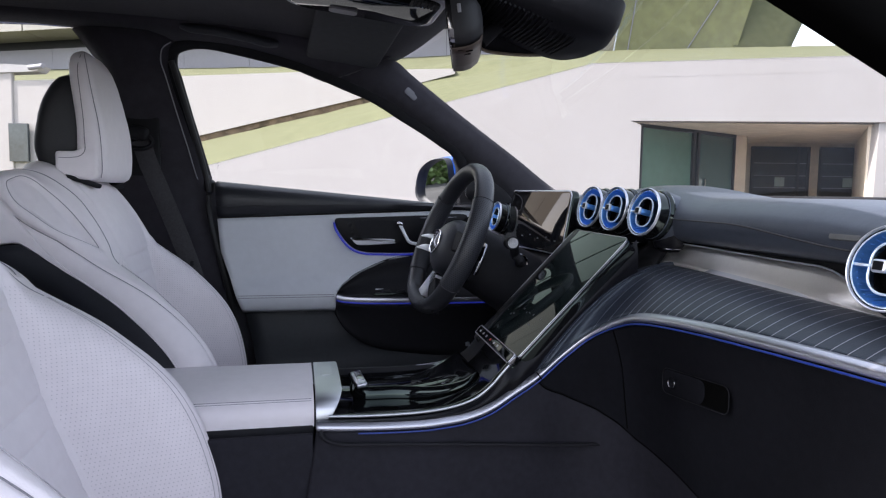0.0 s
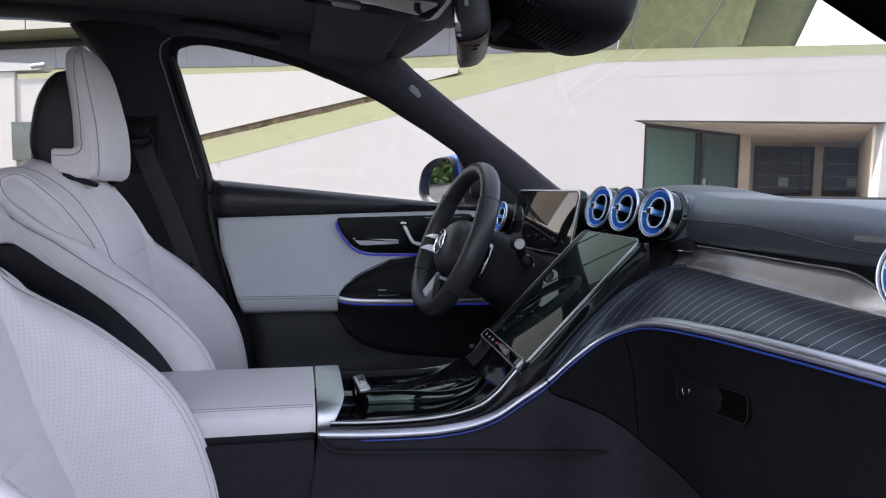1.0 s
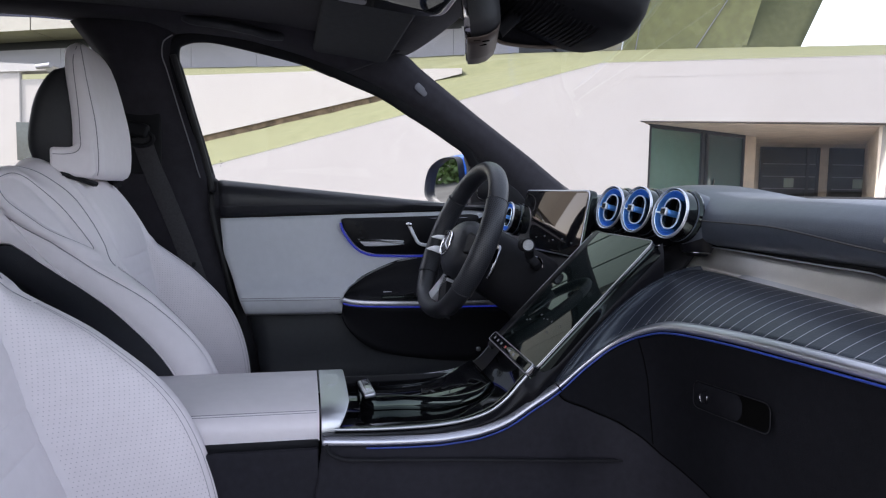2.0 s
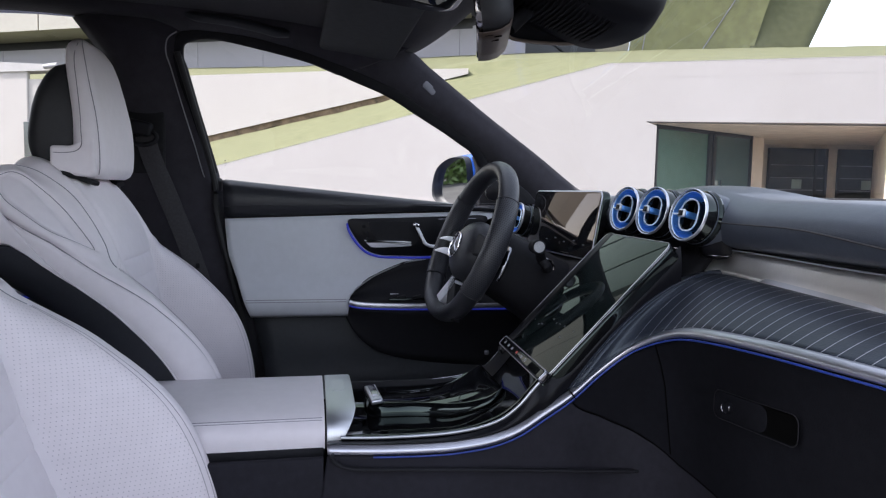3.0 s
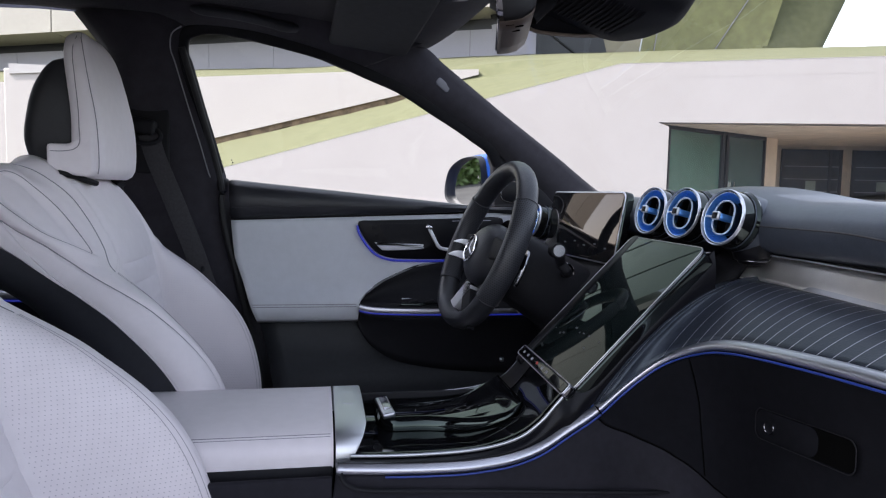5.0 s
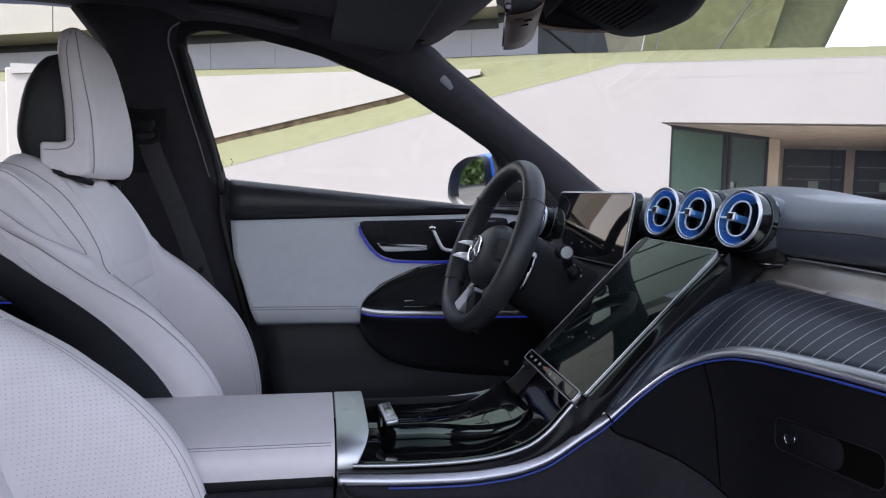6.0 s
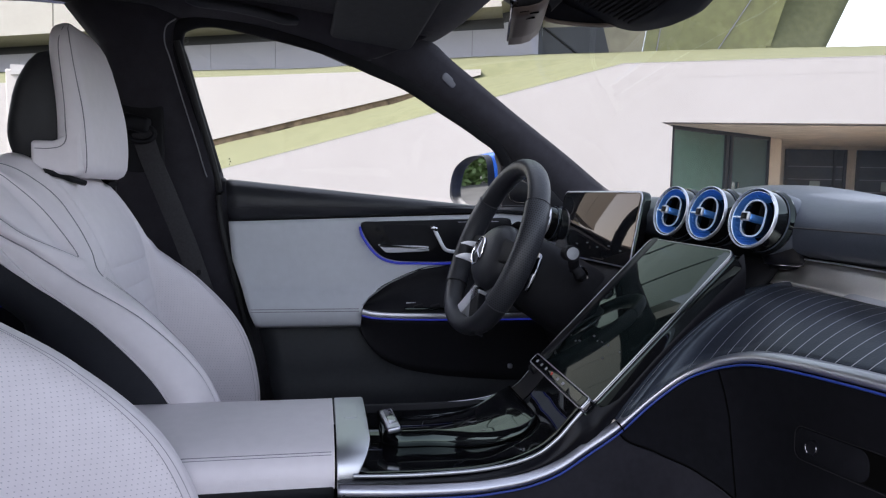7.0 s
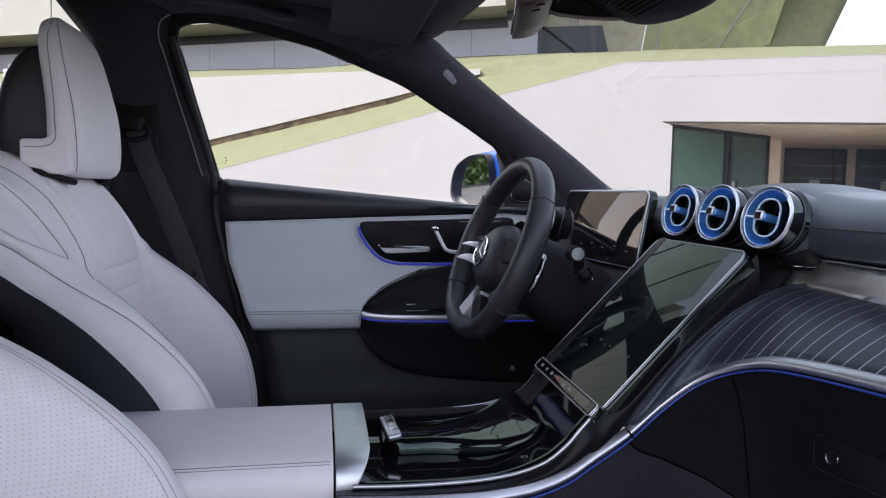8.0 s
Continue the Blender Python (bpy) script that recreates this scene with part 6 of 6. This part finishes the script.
for q in (90, 210, 330):
    w = radians(q)
    t = Vector((0, math.cos(w), math.sin(w)))
    n = Vector((0, -math.sin(w), math.cos(w)))
    bmx = bmesh.new()
    vv = [bmx.verts.new(Vector((-0.0562, 0, 0)) + t * 0.025), bmx.verts.new(Vector((-0.0562, 0, 0)) + n * 0.005), bmx.verts.new(Vector((-0.0590, 0, 0))), bmx.verts.new(Vector((-0.0562, 0, 0)) - n * 0.005)]
    bmx.faces.new((vv[0], vv[1], vv[2]))
    bmx.faces.new((vv[0], vv[2], vv[3]))
    part("badge_point", bmx, M_SILVER, bd)
for s in (1, -1):
    part("spoke", sweep(curve([(0.004, 0.060 * s, 0.0), (0.006, 0.10 * s, 0.0), (0.006, 0.158 * s, 0.002)], 6), rounded(0.018, 0.052, 0.006, 3), (0, 0, 1), scale=lambda f: 1.0 - 0.35 * f), M_PLASTIC, wheel)
    for z0, z1, wd in ((-0.004, -0.013, 0.014), (-0.034, -0.044, 0.019)) if s > 0 else ():
        part("spoke_bezel", sweep(curve([(-0.012, 0.050 * s, z0), (-0.030, 0.075 * s, z0 - 0.003), (-0.040, 0.102 * s, z1)], 6), rounded(0.005, wd, 0.002, 2), (0, 0, 1), scale=lambda f: 1.0 - 0.93 * f ** 1.6), M_SPOKE, wheel, "silver spoke fin")
    part("lower_spoke", prism([(a * s, b) for a, b in ((0.016, -0.084), (-0.034, -0.090), (0.044, -0.164), (0.104, -0.170))], "x", -0.002, 0.016, 0.002, 3), M_SPOKE if s > 0 else M_PLASTIC, wheel, "silver lower spoke" if s > 0 else "")
    pd = part("shift_paddle", prism([(p.x * s, p.y) for p in curve([(0.100, 0.012, 0), (0.138, 0.018, 0), (0.150, -0.016, 0), (0.142, -0.056, 0), (0.118, -0.04, 0)], 6, True)], "x", 0.044, 0.050, 0.0015, 2), M_DKCHROME, wheel, "dark silver shift paddle")
part("lower_spoke_web", prism([(-0.05, -0.06), (0.06, -0.06), (0.088, -0.100), (0.040, -0.120), (-0.040, -0.120)], "x", 0.014, 0.026, 0.003, 2), M_RIM, wheel, "perforated spoke web")
part("wheel_back", lathe([(0.03, 0.072), (0.05, 0.062), (0.07, 0.05)], 40), M_PLASTIC, wheel)

colm = thing("steering_column", "black steering column cover with two control stalks", "steering column", at=WC)
colm.rotation_euler = (0, radians(TL), 0)
colm.location = WC
colm.matrix_basis = Matrix.LocRotScale(WC, Euler((0, radians(TL), 0)), None)
colo = [(p.x, p.y) for p in curve([(0.0, 0.060, 0), (0.065, 0.045, 0), (0.085, -0.01, 0), (0.07, -0.075, 0), (0.0, -0.095, 0), (-0.07, -0.075, 0), (-0.085, -0.01, 0), (-0.065, 0.045, 0)], 6, True)]
part("cover", sheet([[Vector((x, p[0] * k, p[1] * k - dz)) for p in colo] for x, k, dz in ((0.045, 0.60, 0), (0.055, 0.84, 0), (0.075, 0.98, 0.0), (0.12, 1.02, 0.005), (0.22, 1.1, 0.02))], True), M_PLASTIC, colm, "black column cover", angle=80)
WI = colm.matrix_basis.inverted()
for y0, y1, y2 in ((0.300, 0.268, 0.248), (0.434, 0.466, 0.486)):
    d = -1 if y1 < y0 else 1
    st = part("stalk", sweep(curve([WI @ Vector(p) for p in ((0.556, y0, 1.018), (0.548, y1, 1.022), (0.535, y1 - d * 0.004, 1.040), (0.524, y2, 1.060))], 6), ring(0.0105, 14), (1, 0, 0)), M_PLASTIC, colm, "black control stalk")
    part("stalk_knob", sweep([WI @ Vector((0.521, y2 - d * 0.022, 1.066)), WI @ Vector((0.518, y2 + d * 0.010, 1.068))], ring(0.0150, 20), (1, 0, 0)), M_PLASTIC, st)
    part("stalk_cap", sweep([WI @ Vector((0.518, y2 + d * 0.0095, 1.068)), WI @ Vector((0.5178, y2 + d * 0.012, 1.068))], ring(0.0118, 20), (1, 0, 0)), M_DKCHROME, st, "silver end cap")
    part("column_socket", tube([WI @ Vector((0.556 + 0.020 * math.cos(q), y0 - d * 0.004, 1.016 + 0.020 * math.sin(q))) for q in [2 * math.pi * j / 24 for j in range(24)]], 0.0028, 8, True, (0, 1, 0)), M_DKCHROME, st)
ped = thing("pedal", "small metal foot pedal in the dark footwell", "pedal")
part("pad", box(0.012, 0.02, 0.012, Matrix.Translation((0.535, 0.70, 0.735)), 0.003), M_BRUSHED, ped)

# ---- overhead ----
rv = thing("rear_view_mirror", "black rear-view mirror seen from its end", "mirror")
rm = Matrix.Translation((0.332, -0.005, 1.461)) @ pose(0, 0, 0, 0, -8, -14)
mo2 = rounded(0.235, 0.088, 0.028, 6)
mrows = lambda k, x, d=0: [rm @ Vector((x, p[0] * (1 - (1 - k) * 0.35), p[1] * k + d)) for p in mo2]
part("mirror_glass", sheet([mrows(0.97, -0.0225), mrows(0.001, -0.0225)], True), M_MIRROR, rv, "mirror glass")
part("rim", sheet([mrows(0.97, -0.022), mrows(1.0, -0.021), mrows(1.02, -0.017), mrows(1.02, -0.013)], True), M_DKCHROME, rv, "thin dark rim")
part("housing", sheet([mrows(1.02, -0.013), mrows(1.03, 0.0), mrows(0.98, 0.014), mrows(0.80, 0.028), mrows(0.5, 0.036), mrows(0.001, 0.038)], True), M_SHELL, rv, "black housing", angle=80)
part("stem", tube(curve([(0.37, 0.0, 1.45), (0.395, 0.0, 1.475), (0.43, 0.0, 1.51)], 5), 0.014, 12, up=(0, 1, 0)), M_PLASTIC, rv)
belly = [(-0.020, 1.0), (-0.013, 1.02), (0.0, 1.03), (0.014, 0.98), (0.028, 0.80), (0.034, 0.58)]
ef = part("lower_face", sheet([[rm @ Vector((x, 0.106 * g * (1 - (1 - k) * 0.35), -0.0452 * k - 0.0008)) for g in (-1, -0.5, 0, 0.5, 1)] for x, k in belly]), M_MIRRORBODY, rv, "brown-grey lower face", solid=0.001)
for px, py in ((-0.004, -0.085), (0.010, -0.070), (0.006, -0.045)):
    part("slot", box(0.012, 0.004, 0.0016, rm @ Matrix.Translation((px, py, -0.0467)), 0.0006), M_GAP, ef)
part("label_plate", box(0.002, 0.006, 0.014, rm @ Matrix.Translation((0.0, -0.1205, 0.012)) @ pose(0, 0, 0, 0, 0, 90), 0.001), M_BARS, rv)

cov = thing("sensor_cover", "black ribbed sensor cover at the top of the windscreen", "cover")
cm = Matrix.Translation((0.472, -0.01, 1.504)) @ pose(0, 0, 0, 0, 17, 0)
co_ = [(p.x, p.y) for p in curve([(-0.14, 0.075, 0), (-0.05, 0.115, 0), (0.045, 0.135, 0), (0.108, 0.118, 0), (0.134, 0.055, 0), (0.140, 0.0, 0), (0.134, -0.055, 0), (0.108, -0.118, 0), (0.045, -0.135, 0), (-0.05, -0.115, 0), (-0.14, -0.075, 0)], 6, True)]
part("shell", sheet([[cm @ Vector((p[0] * k, p[1] * k, z)) for p in co_] for k, z in ((1.0, 0.03), (1.0, 0.0), (0.96, -0.022), (0.86, -0.034), (0.6, -0.040), (0.001, -0.042))], True), M_PLASTIC, cov, "black plastic shell", angle=80)
for k in range(22):
    x = -0.115 + 0.0085 * k
    part("rib", sweep(curve([cm @ Vector((x, -0.095 + 0.02 * (k > 14), -0.037)), cm @ Vector((x, -0.05, -0.0445)), cm @ Vector((x, 0.0, -0.0455)), cm @ Vector((x, 0.05, -0.0445))], 4), rounded(0.004, 0.005, 0.0015, 1), (0, 0, 1)), M_PLASTIC, cov)
rim = curve([(0.395, 0.10, 1.462), (0.412, 0.10, 1.4545), (0.458, 0.10, 1.4515), (0.507, 0.10, 1.4525), (0.557, 0.10, 1.4585), (0.60, 0.10, 1.470)], 5)
part("skirt", sheet([[p + Vector((0, -0.012 * f, 0.045 * f)) for p in rim] for f in (0.0, 0.5, 1.0)]), M_PLASTIC, cov, "black skirt towards the windscreen", solid=0.003)
# thin strip whose colour stands for sunlight on the cover's edge
part("windscreen_gasket", tube(rim, 0.0032, 8), M_LITEDGE, cov, "beige strip painting the cover's sunlit edge")

oc = thing("overhead_console", "gloss black overhead console with silver frame", "console")
om = Matrix.Translation((0.16, 0.0, 1.512)) @ pose(0, 0, 0, 0, 6, 0)
oo = rounded(0.26, 0.18, 0.035, 6)
part("body", sheet([[om @ Vector((p[0] * k, p[1] * k, z)) for p in oo] for k, z in ((1.02, 0.04), (1.0, 0.0), (0.97, -0.010), (0.90, -0.014), (0.001, -0.015))], True), M_GLOSS, oc, "gloss black panel")
part("frame", tube([om @ Vector((p[0], p[1], -0.004)) for p in oo], 0.006, 10, True), M_SILVER, oc, "silver frame")
for s in (1, -1):
    part("reading_lamp", prism(rounded(0.05, 0.03, 0.01, 4), "z", -0.003, 0.0), M_TAG, oc, "unlit reading lamp").matrix_basis = om @ Matrix.Translation((-0.03, 0.05 * s, -0.0145))
for k in range(8):
    part("rib", box(0.004, 0.03, 0.004, om @ Matrix.Translation((0.075 + 0.006 * k, -0.07, -0.014))), M_PLASTIC, oc)

sv = thing("sun_visor", "dark fabric sun visor folded up against the roof", "sun visor")
vm = Matrix.Translation((0.172, 0.42, 1.541)) @ pose(0, 0, 0, -4, 6, 2)
part("panel", prism(rounded(0.185, 0.42, 0.03, 5), "z", -0.016, 0.0, 0.006, 3), mat("visor fabric", (0.046, 0.048, 0.051), 0.9, var=0.15, scale=60, bump=0.4, bscale=800), sv)
sv.children[0].matrix_basis = vm
part("clip", sweep([vm @ Vector((0.085, -0.205, -0.008)), vm @ Vector((0.085, -0.235, 0.0))], ring(0.006, 12), (1, 0, 0)), M_PLASTIC, sv)
part("clip_bracket", box(0.024, 0.02, 0.02, vm @ Matrix.Translation((0.085, -0.225, 0.0)), 0.005), M_PLASTIC, sv)

gh = thing("grab_handle", "black folding grab handle on the roof rail", "handle")
part("bar", sweep(curve([(-0.225, 0.575, 1.578), (-0.20, 0.560, 1.566), (-0.14, 0.553, 1.560), (-0.07, 0.556, 1.550), (-0.03, 0.565, 1.543), (-0.005, 0.585, 1.548)], 6), rounded(0.018, 0.026, 0.008, 3), (0, 1, 1)), M_SEATSHELL, gh)
for p in ((-0.215, 0.585, 1.585), (-0.012, 0.595, 1.558)):
    part("mount", box(0.04, 0.03, 0.03, Matrix.Translation(p), 0.008, 2), M_PLASTIC, gh)
